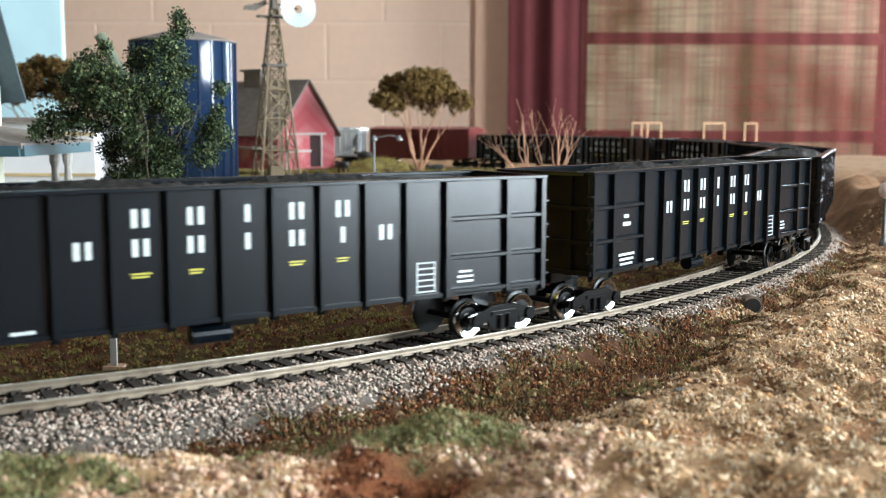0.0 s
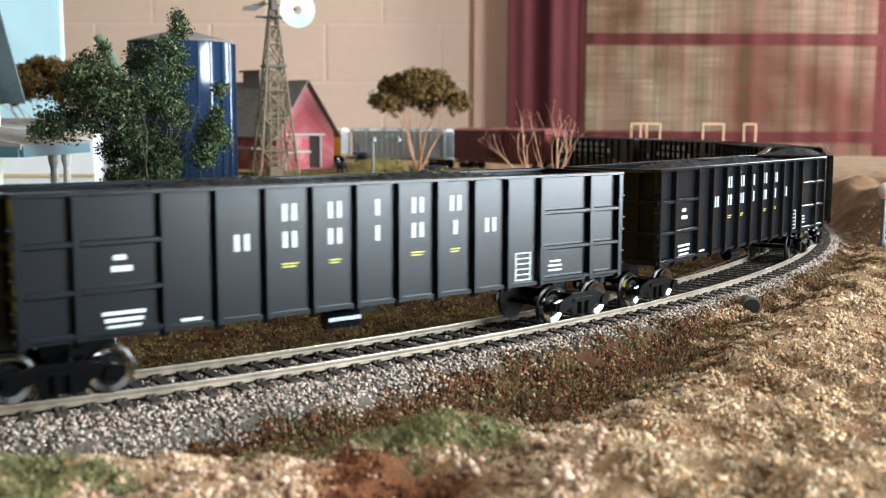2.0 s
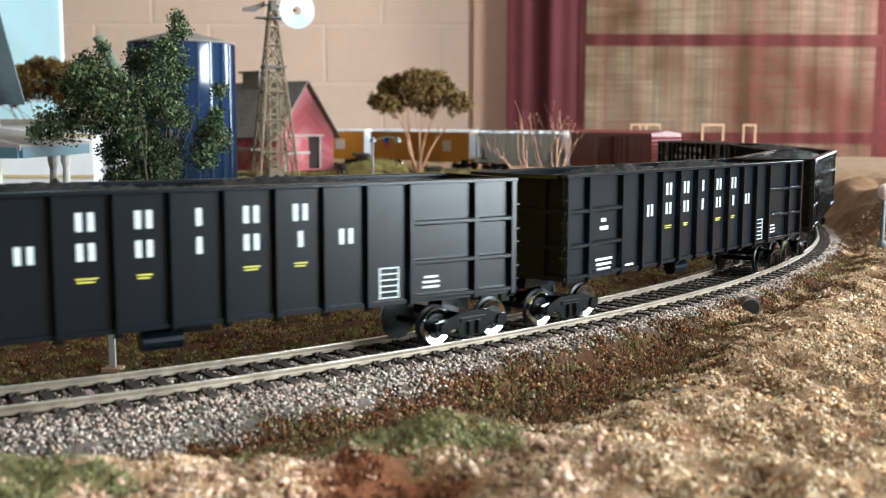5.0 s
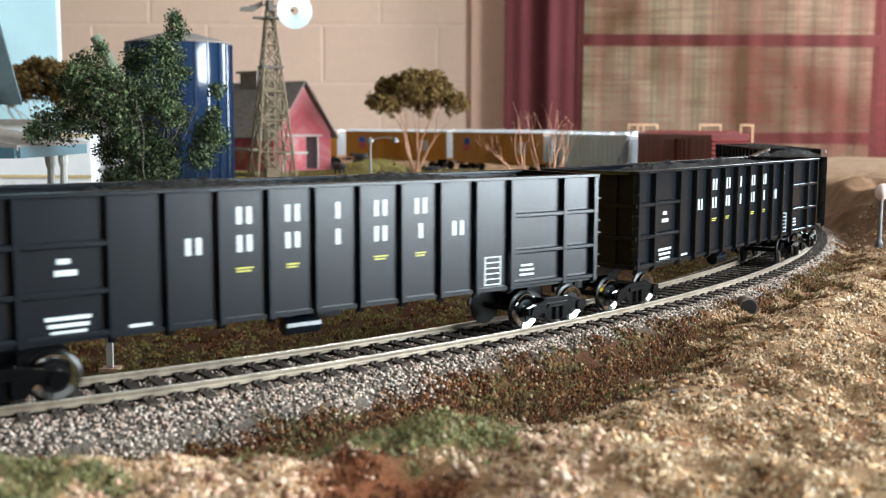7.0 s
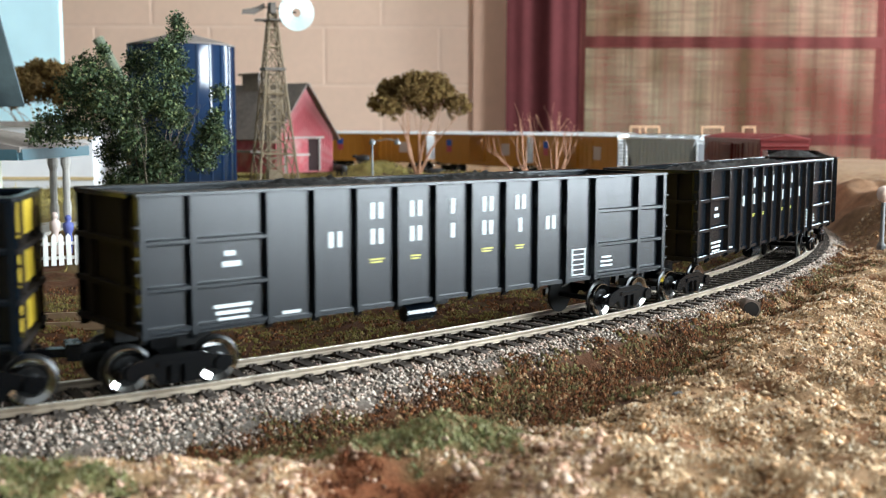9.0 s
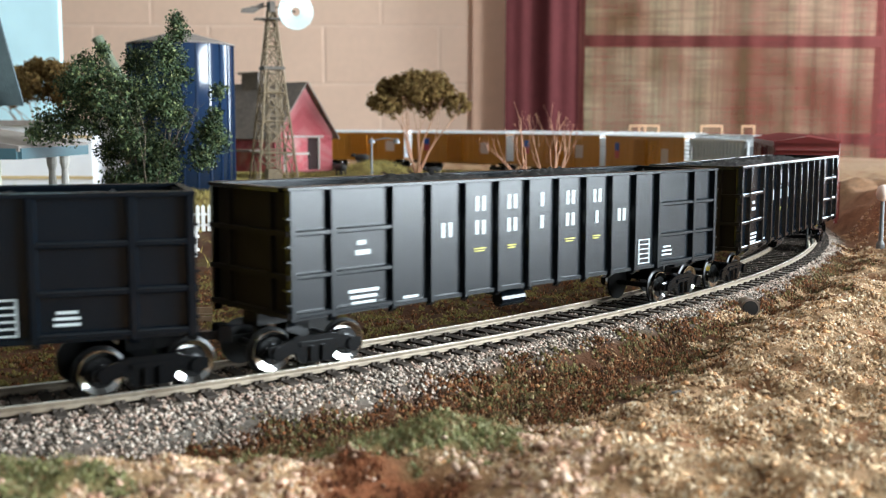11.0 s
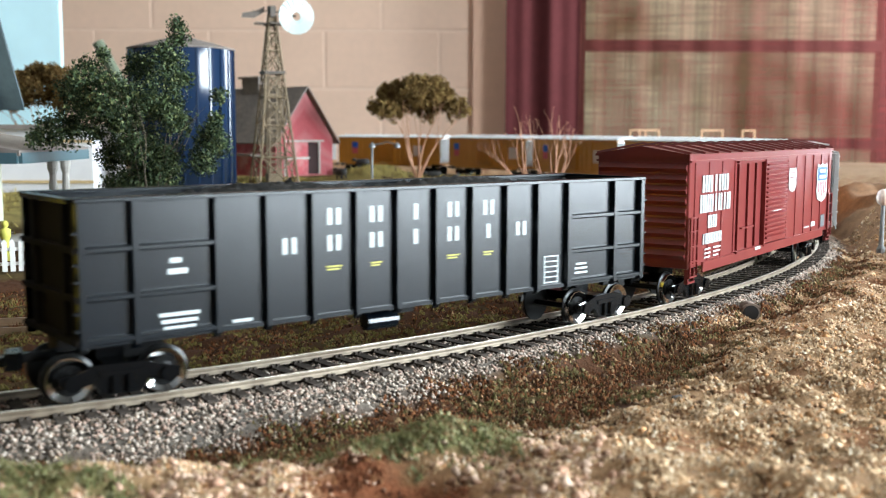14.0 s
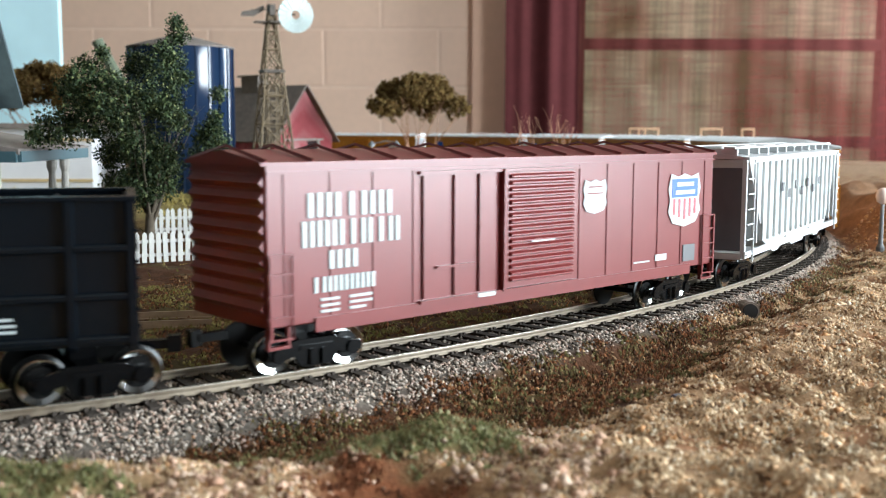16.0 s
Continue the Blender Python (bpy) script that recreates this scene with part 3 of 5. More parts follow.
def ground_cover():
    r = np.random.RandomState(9)

    def along(n, s0, s1, lo, hi, power=1.0):
        s = s0 + (s1 - s0) * r.rand(n) ** power
        off = r.uniform(lo, hi, n)
        th = np.interp(s, S, TH)
        return np.interp(s, S, PX) + off * np.sin(th), np.interp(s, S, PY) - off * np.cos(th), off

    x, y, off = along(112000, -0.28, 0.62, -0.028, 0.031, 1.25)
    keep = (np.abs(np.abs(off) - 0.0083) > 0.0015) & ((np.abs(off) < 0.007) | (np.abs(off) > 0.0095))
    keep &= r.rand(len(x)) > 0.3 * (np.abs(off) < 0.0155)
    keep &= off < 0.0205 + 0.010 * (1 - ramp(-0.10, 0.05, from_track(x, y)[1])) + r.normal(0, .002, len(x))
    x, y = x[keep], y[keep]
    strew("ballast", x, y, r.uniform(0.0007, 0.0014, len(x)), M_BALLAST, "grey and white crushed stone ballast beside the rails", 31, 0.35)
    # gravel of the near hill
    n = 210000
    x, y = r.uniform(-0.14, 0.30, n), 0.125 + 0.50 * r.rand(n) ** 1.7
    d, s = from_track(x, y)
    rnd = r.rand(n)
    foot = foot_at(s)
    w = np.maximum(ramp(0.0, 0.016, d - foot + 0.010 * wobble(x, y, 0.03, 21) + 0.006 * wobble(x, y, 0.012, 25)), 0.07 * (d > 0.028))
    w = w * (1 - 0.6 * ramp(0.35, 0.9, wobble(x, y, 0.045, 27) + 0.4 * wobble(x, y, 0.015, 28)))
    w = w * (1 - 0.94 * np.maximum(rust_at(x, y), moss_at(x, y)))
    keep = (d > 0.020) & (rnd < w * (0.62 + 0.38 * ramp(-0.5, 0.6, wobble(x, y, 0.035, 41)))) & (x < 0.06 + 0.45 * y) & (x > -0.03 - 0.47 * y)
    x, y = x[keep], y[keep]
    size = np.clip(r.lognormal(-7.08, 0.46, len(x)), 0.0004, 0.0029)
    pink = (x < 0.030 + 0.01 * wobble(x, y, 0.03, 43)) & (y < 0.235)
    strew("gravel", x[~pink], y[~pink], size[~pink], M_GRAVEL, "loose tan gravel and pebbles on the hillside", 32)
    strew("gravel", x[pink], y[pink], size[pink] * 1.2, M_PINK, "coarse pinkish gravel at the track side", 33)
    n = 420000
    x, y = r.uniform(-0.14, 0.26, n), 0.135 + 0.42 * r.rand(n) ** 1.6
    d, s = from_track(x, y)
    red = ramp(0.35, 0.9, wobble(x, y, 0.045, 27) + 0.4 * wobble(x, y, 0.015, 28))
    keep = (d > 0.022) & (r.rand(n) < (1 - 0.8 * red) * np.maximum(ramp(-0.004, 0.012, d - foot_at(s) + 0.010 * wobble(x, y, 0.03, 21)), 0.03)) & (x < 0.03 + 0.44 * y) & (x > -0.02 - 0.45 * y)
    keep &= np.maximum(rust_at(x, y), moss_at(x, y)) < 0.5
    grit(x[keep], y[keep], r.uniform(.00045, .00120, keep.sum()), 0.0, M_GRAVEL, "grit", "fine tan grit between the pebbles", 35)
    # matted turf in the ditch and inside the curve
    for n, s0, s1, lo, hi, mat, label, seed, nk in (
            (15000, -0.2, 0.34, 0.0185, 0.080, M_TURF, "dark brown matted turf in the ditch", 51, 61),
            (8000, -0.2, 0.30, 0.0205, 0.080, M_MOSS, "olive green turf clumps in the ditch", 52, 62),
            (8000, -0.25, 0.60, -0.20, -0.022, M_TURF, "brown matted turf inside the curve of the track", 53, 63),
            (12000, -0.25, 0.60, -0.18, -0.022, M_YARDMOSS, "olive green turf inside the curve of the track", 54, 64)):
        x, y, off = along(n, s0, s1, lo, hi, 1.2)
        g = wobble(x, y, 0.024, nk) + r.normal(0, 0.3, n)
        sa = from_track(x, y)[1]
        k = g > (0.05 if mat is M_MOSS else -0.35 if mat is M_YARDMOSS else -0.6)
        k &= (off < 0) | (off > 0.0205 + 0.004 * wobble(x, y, 0.02, 26) + 0.008 * (1 - ramp(-0.10, 0.05, sa)))
        k &= (off < 0) | (r.rand(n) > ramp(-0.004, 0.012, off - foot_at(sa) - 0.002 + 0.01 * wobble(x, y, 0.03, 21) + 0.006 * wobble(x, y, 0.012, 25)))
        matted(x[k], y[k], mat, label, seed)
    n = 30000
    x, y = r.uniform(-0.13, 0.05, n), r.uniform(0.10, 0.24, n)
    d, s = from_track(x, y)
    k = (d > 0.026) & (r.rand(n) < 0.42 * moss_at(x, y)) & (x > -0.02 - 0.5 * y)
    matted(x[k], y[k], M_SAGE, "sage green turf on the near mound", 71)
    k = (d > 0.030) & (r.rand(n) < 0.22 * rust_at(x, y))
    matted(x[k], y[k], M_RUST, "rust-red crumbs in the hollow", 72)
    # straw-coloured grass of the farmyard
    n = 45000
    x, y = r.uniform(-0.42, 0.16, n), r.uniform(0.45, 1.42, n)
    d, s = from_track(x, y)
    k = (d < -0.05) & (r.rand(n) < 0.12 + ramp(0.62, 0.85, y))
    blades("turf", x[k], y[k], r.uniform(.003, .007, k.sum()), STRAW, "straw-coloured grass of the farmyard", 73, 0.0006)


M_YARDMOSS = material("yellow_olive_turf", (0.2, 0.17, 0.06), 0.95, vary=0.35, scale=500, spec=0.1, palette=((.38, (.20, .165, .050)), (.26, (.28, .23, .085)), (.18, (.11, .090, .034)), (.18, (.19, .105, .045))))
M_SAGE = material("sage_turf", (0.2, 0.19, 0.09), 0.95, vary=0.35, scale=500, spec=0.1, palette=((.38, (.21, .20, .085)), (.26, (.30, .28, .15)), (.18, (.12, .125, .05)), (.18, (.27, .18, .09))))
M_RUST = material("rust_earth", (0.2, 0.07, 0.03), 0.95, vary=0.3, scale=500, spec=0.1, palette=((.5, (.19, .066, .03)), (.3, (.11, .042, .022)), (.2, (.27, .12, .055))))
STRAW = material("straw_grass", (0.34, 0.27, 0.09), 0.9, vary=0.5, scale=300, island=1.1, spec=0.1)


# ---- the track ----
def track():
    line = tagged(new("railway_track"), "curved railway track with worn rails on dark ties", "railway track", kind="structure")
    prof = [(-0.0010, -0.0019), (0.0010, -0.0019), (0.0010, -0.0016), (0.0003, -0.0013), (0.0003, -0.0008), (0.00055, -0.0005), (0.00055, -0.00004)]
    prof = prof + [(-a, b) for a, b in reversed(prof[2:])]
    head = [(-0.0005, -0.00004), (0.0005, -0.00004), (0.00038, 0.00004), (-0.00038, 0.00004)]
    ss = np.arange(-1.6, 3.2, 0.01)
    for g in (0.0088, -0.0088):
        for name, pr, mat in (("rail", prof, M_RAILSIDE), ("rail_head", head, M_RAIL)):
            v, f, k = [], [], len(pr)
            for s in ss:
                for o, z in pr:
                    x, y, th = on_track(s, g + o)
                    v.append((x, y, z))
            for i in range(len(ss) - 1):
                for j in range(k):
                    f.append((i * k + j, i * k + (j + 1) % k, (i + 1) * k + (j + 1) % k, (i + 1) * k + j))
            o = new(name, raw_mesh(name, v, f, mat))
            o.parent = line
    bm = bmesh.new()
    box(bm, -0.0013, 0.0013, -0.0152, 0.0152, -0.0045, -0.00185)
    for sx in (-1, 1):
        for sy in (-1, 1):
            box(bm, sx * 0.0007 - 0.0004, sx * 0.0007 + 0.0004, sy * 0.0088 + 0.0011, sy * 0.0088 + 0.0019, -0.0019, -0.0013)
            box(bm, sx * 0.0007 - 0.0004, sx * 0.0007 + 0.0004, sy * 0.0088 - 0.0019, sy * 0.0088 - 0.0011, -0.0019, -0.0013)
    tie = mesh_of(bm, "tie", M_TIE)
    rest_v, rest_f = [], []
    r = np.random.RandomState(2)
    for s in np.arange(-1.58, 3.15, 0.0064):
        x, y, th = on_track(s)
        m = pose(x, y, 0, 0, 0, math.degrees(th) + r.normal(0, 1.0))
        if -0.35 < s < 1.55:
            o = new("tie", tie)
            o.parent = line
            o.matrix_basis = m
        else:
            n0 = len(rest_v)
            rest_v += [tuple(m @ Vector((a, b, c))) for c in (-0.0045, -0.00185) for b in (-0.0152, 0.0152) for a in (-0.0013, 0.0013)]
            rest_f += [tuple(n0 + i for i in q) for q in ((0, 2, 3, 1), (4, 5, 7, 6), (0, 1, 5, 4), (2, 6, 7, 3), (0, 4, 6, 2), (1, 3, 7, 5))]
    o = tagged(new("far_ties", raw_mesh("far_ties", rest_v, rest_f, M_TIE)), kind="stuff")
    o.parent = line


def siding():
    line = tagged(new("siding_track"), "short rusty siding track in the brown turf", "railway track", kind="structure")
    a, b = Vector((-0.34, 0.288, -0.0040)), Vector((-0.078, 0.346, -0.0040))
    L = (b - a).length
    line.matrix_basis = pose(*a, 0, 0, math.degrees(math.atan2(b.y - a.y, b.x - a.x)))
    for y in (-.0088, .0088):
        part("rail", boxes((0, L, y - .0005, y + .0005, -.0021, 0), (0, L, y - .0011, y + .0011, -.0026, -.0021)), M_RUSTRAIL, line)
    t = None
    for i in range(int(L / .0064)):
        m = Matrix.Translation((.003 + i * .0064, 0, 0))
        if t is None:
            t = part("tie", boxes((-.0013, .0013, -.0150, .0150, -.0047, -.0027)), M_TIE, line)
            t.matrix_basis = m
        else:
            again(t, m, line)


M_RUSTRAIL = material("rusty_rail", (0.36, 0.24, 0.15), 0.45, 0.4, vary=0.3, scale=300)


# ---- rolling stock: local x runs back along the train, local -y is the outer side ----
WHEEL_R, WBASE = 0.0050, 0.0204


def truck(parent, x):
    t = new("truck")
    t.parent = parent
    t.location = (x, 0, 0)
    bm = bmesh.new()
    prism(bm, [(-.0128, .0042), (-.0095, .0036), (-.0060, .0046), (-.0042, .0018), (.0042, .0018), (.0060, .0046), (.0095, .0036), (.0128, .0042),
               (.0128, .0064), (.0095, .0070), (.0050, .0084), (-.0050, .0084), (-.0095, .0070), (-.0128, .0064)], -0.0006, 0.0006)
    for sx in (-1, 1):
        lathe(bm, [(.0018, -.0012), (.0018, .0004)], "Y", 10, Matrix.Translation((sx * WBASE / 2, 0, .0050)))
        tube(bm, (sx * .0016, -.0008, .0022), (sx * .0016, -.0008, .0060), .0008, n=6)
    box(bm, -.0046, .0046, -.0010, 0, .0058, .0070)
    side = part("sideframe", bm, M_TRUCK, t)
    side.location = (0, -0.0118, 0)
    again(side, pose(0, 0.0118, 0, 0, 0, 180), t)
    part("bolster", boxes((-.0028, .0028, -.0115, .0115, .0056, .0080), (-.003, .003, -.003, .003, .0080, .0128)), M_TRUCK, t)
    for sx in (-1, 1):
        bm = bmesh.new()
        lathe(bm, [(.0009, -.0115), (.0009, .0115)], "Y", 8)
        for sg in (-1, 1):
            lathe(bm, [(.0015, sg * .0095), (.0017, sg * .0090), (.0034, sg * .0085), (.0035, sg * .0076)][::1 if sg > 0 else -1], "Y", 20)
        for i in range(4):
            box(bm, -.0004, .0004, -.0092, -.0086, .0016, .0029, Matrix.Rotation(i * math.pi / 2, 4, "Y"))
        n = len(bm.faces)
        for sg in (-1, 1):
            prof = [(.0034, sg * .0089), (.0048, sg * .0092), (WHEEL_R, sg * .0092), (WHEEL_R + .0001, sg * .0080), (.0058, sg * .0077), (.0058, sg * .0071), (.0034, sg * .0071)]
            lathe(bm, prof[::1 if sg > 0 else -1], "Y", 28)
        for f in list(bm.faces)[n:]:
            c = f.calc_center_median()
            f.material_index = 1 if .0033 < math.hypot(c.x, c.z) < .0053 and abs(c.y) > .0082 else 0
        w = part("wheelset", bm, M_WHEEL, t, "black wheels with polished metal treads")
        w.data.materials.append(M_TREAD)
        w.location = (sx * WBASE / 2, 0, WHEEL_R)
    return t


def coupler(parent, x, sg):
    bm = bmesh.new()
    box(bm, 0, .0075, -.0011, .0011, .0088, .0108)
    box(bm, .0065, .0095, -.0018, .0006, .0080, .0118)
    box(bm, .0085, .0098, .0002, .0016, .0080, .0118)
    c = part("coupler", bm, M_TRUCK, parent)
    c.matrix_basis = pose(x, 0, 0, 0, 0, 0 if sg > 0 else 180)


def coal_mesh(L, W, top, seed):
    r = np.random.RandomState(seed)
    nx, ny = 120, 26
    u, w = np.meshgrid(np.linspace(-1, 1, nx), np.linspace(-1, 1, ny))
    hump_ = (1 - np.abs(u) ** 6) * (1 - np.abs(w) ** 2.2)
    z = top - 0.0035 + 0.0040 * hump_ * (0.75 + 0.25 * np.sin(u * 9 + seed)) + r.normal(0, 0.00050, u.shape) * (0.3 + hump_)
    v = np.stack([u * L / 2, w * W / 2, z], -1).reshape(-1, 3)
    i = np.arange(nx * ny).reshape(ny, nx)
    f = np.stack([i[:-1, :-1], i[:-1, 1:], i[1:, 1:], i[1:, :-1]], -1).reshape(-1, 4)
    return raw_mesh("coal_load", v, f, M_COAL)


GL, GW, GT, GB, GBC = 0.1753, 0.0350, 0.0444, 0.0137, 0.1512
POSTS = [-.0868, -.0753, -.0564, -.0436, -.0313, -.0188, -.0064, .0061, .0185, .0309, .0428, .0550, .0747, .0868]


def gondola():
    """High-sided coal gondola: shell, side posts, ribs, coal, lettering bars and two trucks."""
    g = tagged(new("coal_gondola"), "black high-sided coal gondola car with white lettering bars", "railway car", "train cars")
    hw = GW / 2 - 0.0016
    for sy in (-1, 1):
        part("side_sheet", boxes((-GL / 2 + .001, GL / 2 - .001, *sorted((sy * hw, sy * (hw - .0010))), GB, GT - .0008)), M_BLACK, g)
    part("floor", boxes((-GL / 2 + .001, GL / 2 - .001, -hw + .001, hw - .001, GB, GB + .0015)), M_BLACK, g)
    for sx in (-1, 1):
        part("end_sheet", boxes((*sorted((sx * (GL / 2 - .002), sx * (GL / 2 - .001))), -hw + .001, hw - .001, GB + .0015, GT - .0008)), M_BLACKEND, g)
    part("underframe", boxes((-GBC / 2 - .012, GBC / 2 + .012, -.003, .003, .0105, GB - .0002), (-.010, .006, -.007, -.003, .0100, GB - .0002), (.016, .024, .003, .008, .0098, GB - .0002)), M_TRUCK, g)
    for sy in (-1, 1):
        part("top_chord", boxes((-GL / 2 - .0004, GL / 2 + .0004, min(sy * (hw - .0014), sy * (hw + .0016)), max(sy * (hw - .0014), sy * (hw + .0016)), GT - .0010, GT)), M_BLACK, g, bevel=.00015)
        part("side_sill", boxes((-GL / 2 + .0005, GL / 2 - .0005, min(sy * hw, sy * (hw + .0007)), max(sy * hw, sy * (hw + .0007)), GB - .0004, GB + .0007)), M_BLACK, g)
    for sx in (-1, 1):
        part("end_chord", boxes((sx * GL / 2 - .0012, sx * GL / 2 + .0006, -hw + .0014, hw - .0014, GT - .0012, GT - .0001)), M_BLACK, g)
    post = None
    for sy in (-1, 1):
        for i, x in enumerate(POSTS):
            m = pose(x, sy * hw, 0, 0, 0, 0 if sy < 0 else 180)
            if post is None:
                bm = bmesh.new()
                prism(bm, [(-.0011, GB - .0016), (.0011, GB - .0016), (.0011, GT - .001), (-.0011, GT - .001)], -.0016, 0)
                for v in bm.verts:
                    if v.co.y < -.001:
                        v.co.x *= 0.62
                        v.co.z += .0012 if v.co.z < .03 else 0
                post = part("side_post", bm, M_BLACK, g)
                post.matrix_basis = m
            else:
                again(post, m)
    rib = {}
    for sy in (-1, 1):
        for a, b in ((0, 1), (1, 2), (11, 12), (12, 13)):
            for k in (1, 2, 0):
                z = GB + .0009 + (GT - GB) * (k / 3.05) - (.0011 if k else 0)
                if k == 0 and (a, b) not in ((0, 1), (12, 13), (1, 2), (11, 12)):
                    continue
                w = round(POSTS[b] - POSTS[a] - .0012, 4)
                m = pose((POSTS[a] + POSTS[b]) / 2, sy * hw, z, 0, 0, 0 if sy < 0 else 180)
                if w not in rib:
                    rib[w] = part("side_rib", boxes((-w / 2, w / 2, -.0015, 0, -.0007, .0007)), M_BLACK, g, bevel=.0003)
                    rib[w].matrix_basis = m
                else:
                    again(rib[w], m)
    for sx in (-1, 1):
        for k in (0, 1, 2):
            z = GB + .0009 + (GT - GB) * (k / 3.05) - (.0011 if k else 0)
            x0, x1 = (-GL / 2 - .0006, -GL / 2 + .001) if sx < 0 else (GL / 2 - .001, GL / 2 + .0006)
            part("end_rib", boxes((x0, x1, -hw - .0010, hw + .0010, z - .0006, z + .0006)), M_BLACKEND, g)
        for y in (-.009, .009):
            x0, x1 = (-GL / 2 - .0003, -GL / 2 + .001) if sx < 0 else (GL / 2 - .001, GL / 2 + .0003)
            part("end_post", boxes((x0, x1, y - .0009, y + .0009, GB, GT - .001)), M_BLACKEND, g)
    # the rotary end is painted yellow between its ribs
    for k in range(3):
        z0, z1 = GB + .0020 + (GT - GB) * k / 3.05, GB - .0001 + (GT - GB) * (k + 1) / 3.05 - .0004
        for y0, y1 in ((-hw + .0004, -.0101), (-.0079, .0079), (.0101, hw - .0004)):
            part("end_panel", boxes((GL / 2 - .001, GL / 2 - .0004, y0, y1, z0, z1)), M_YELLOW, g, "yellow painted end panel")
    for sy in (-1, 1):
        def bar(mat, xc, zc, w, h, label="white lettering bar"):
            xc = xc if sy < 0 else -xc
            part("lettering_bar", boxes((xc - w / 2, xc + w / 2, *sorted((sy * (hw - .0002), sy * (hw + .00012))), zc - h / 2, zc + h / 2)), mat, g, label)
        mids = [(a + b) / 2 for a, b in zip(POSTS, POSTS[1:])]
        for i in range(3, 10):          # lower row of seven marks, upper row of five; each a pair of bars
            for zc, h in [(0.0313, 0.0038)] + ([(0.0377, 0.0040)] if 4 <= i <= 8 else []):
                if (zc > .034 and i == 6) or (zc < .034 and i in (6, 8)):
                    bar(M_WHITE, mids[i], zc, .0013, h)
                else:
                    bar(M_WHITE, mids[i] - .00125, zc, .0013, h)
                    bar(M_WHITE, mids[i] + .00125, zc, .0013, h)
        for i, w in ((4, .0046), (5, .0034), (7, .0042), (8, .0034)):
            bar(M_YLET, mids[i], .0256, w, .00035, "yellow lettering bar")
            bar(M_YLET, mids[i] - .0002, .0249, w * .8, .00035, "yellow lettering bar")
        bar(M_WHITE, mids[1], .0302, .0028, .0011)
        bar(M_WHITE, mids[1] + .0004, .0278, .0046, .0012)
        for k in range(3):
            bar(M_WHITE, mids[1] + .0006, .0184 - k * .0015, .0095 - .001 * k, .0008)
        bar(M_WHITE, mids[2], .0152, .0050, .0007)
        for k in range(3):
            bar(M_WHITE, mids[11] - .0035, .0195 - k * .0013, .0052 - .0010 * (k == 0), .0006)
        for k in range(6):
            bar(M_WHITE, mids[10], .0226 - k * .0015, .0054, .00035)
        for k in (-1, 1):
            bar(M_WHITE, mids[10] + k * .0027, .0188, .0004, .0080)
    bm = bmesh.new()
    tube(bm, (-.0125, -.0105, .0096), (-.0030, -.0105, .0096), .0022, n=14)
    part("air_reservoir", bm, M_BLACK, g, "black cylindrical air tank", smooth=False)
    part("tank_bracket", boxes((-.0112, -.0104, -.0110, -.0028, .0112, GB - .0002), (-.0051, -.0043, -.0110, -.0028, .0112, GB - .0002)), M_TRUCK, g)
    ob = new("coal_load", coal_mesh(GL - .006, 2 * hw - .002, GT, 5))
    ob.parent = g
    ob["label"] = "heaped black coal load"
    for sx in (-1, 1):
        truck(g, sx * GBC / 2)
        coupler(g, sx * GL / 2, sx)
        part("grab_iron", boxes(*[(sx * GL / 2 - .0002 - (.0008 if sx < 0 else -.0002), sx * GL / 2 + (.0008 if sx > 0 else 0), -hw - .0016, -hw + .0004, z, z + .0005) for z in (.017, .0205, .027, .0305, .037)]), M_BLACK, g)
    return g


BL, BW, BT, BB, BBC = 0.1804, 0.0330, 0.0503, 0.0130, 0.1429


def roof_mesh(bm, L, W, z, rise, n):
    prism_x = [(-W / 2 - .0004, z - .0004), (W / 2 + .0004, z - .0004), (W / 2 + .0004, z + .0004), (0, z + rise), (-W / 2 - .0004, z + .0004)]
    a = [bm.verts.new((-L / 2 - .0003, y, zz)) for y, zz in prism_x]
    b = [bm.verts.new((L / 2 + .0003, y, zz)) for y, zz in prism_x]
    for i in range(5):
        bm.faces.new((a[i], a[(i + 1) % 5], b[(i + 1) % 5], b[i]))
    bm.faces.new(a[::-1])
    bm.faces.new(b)


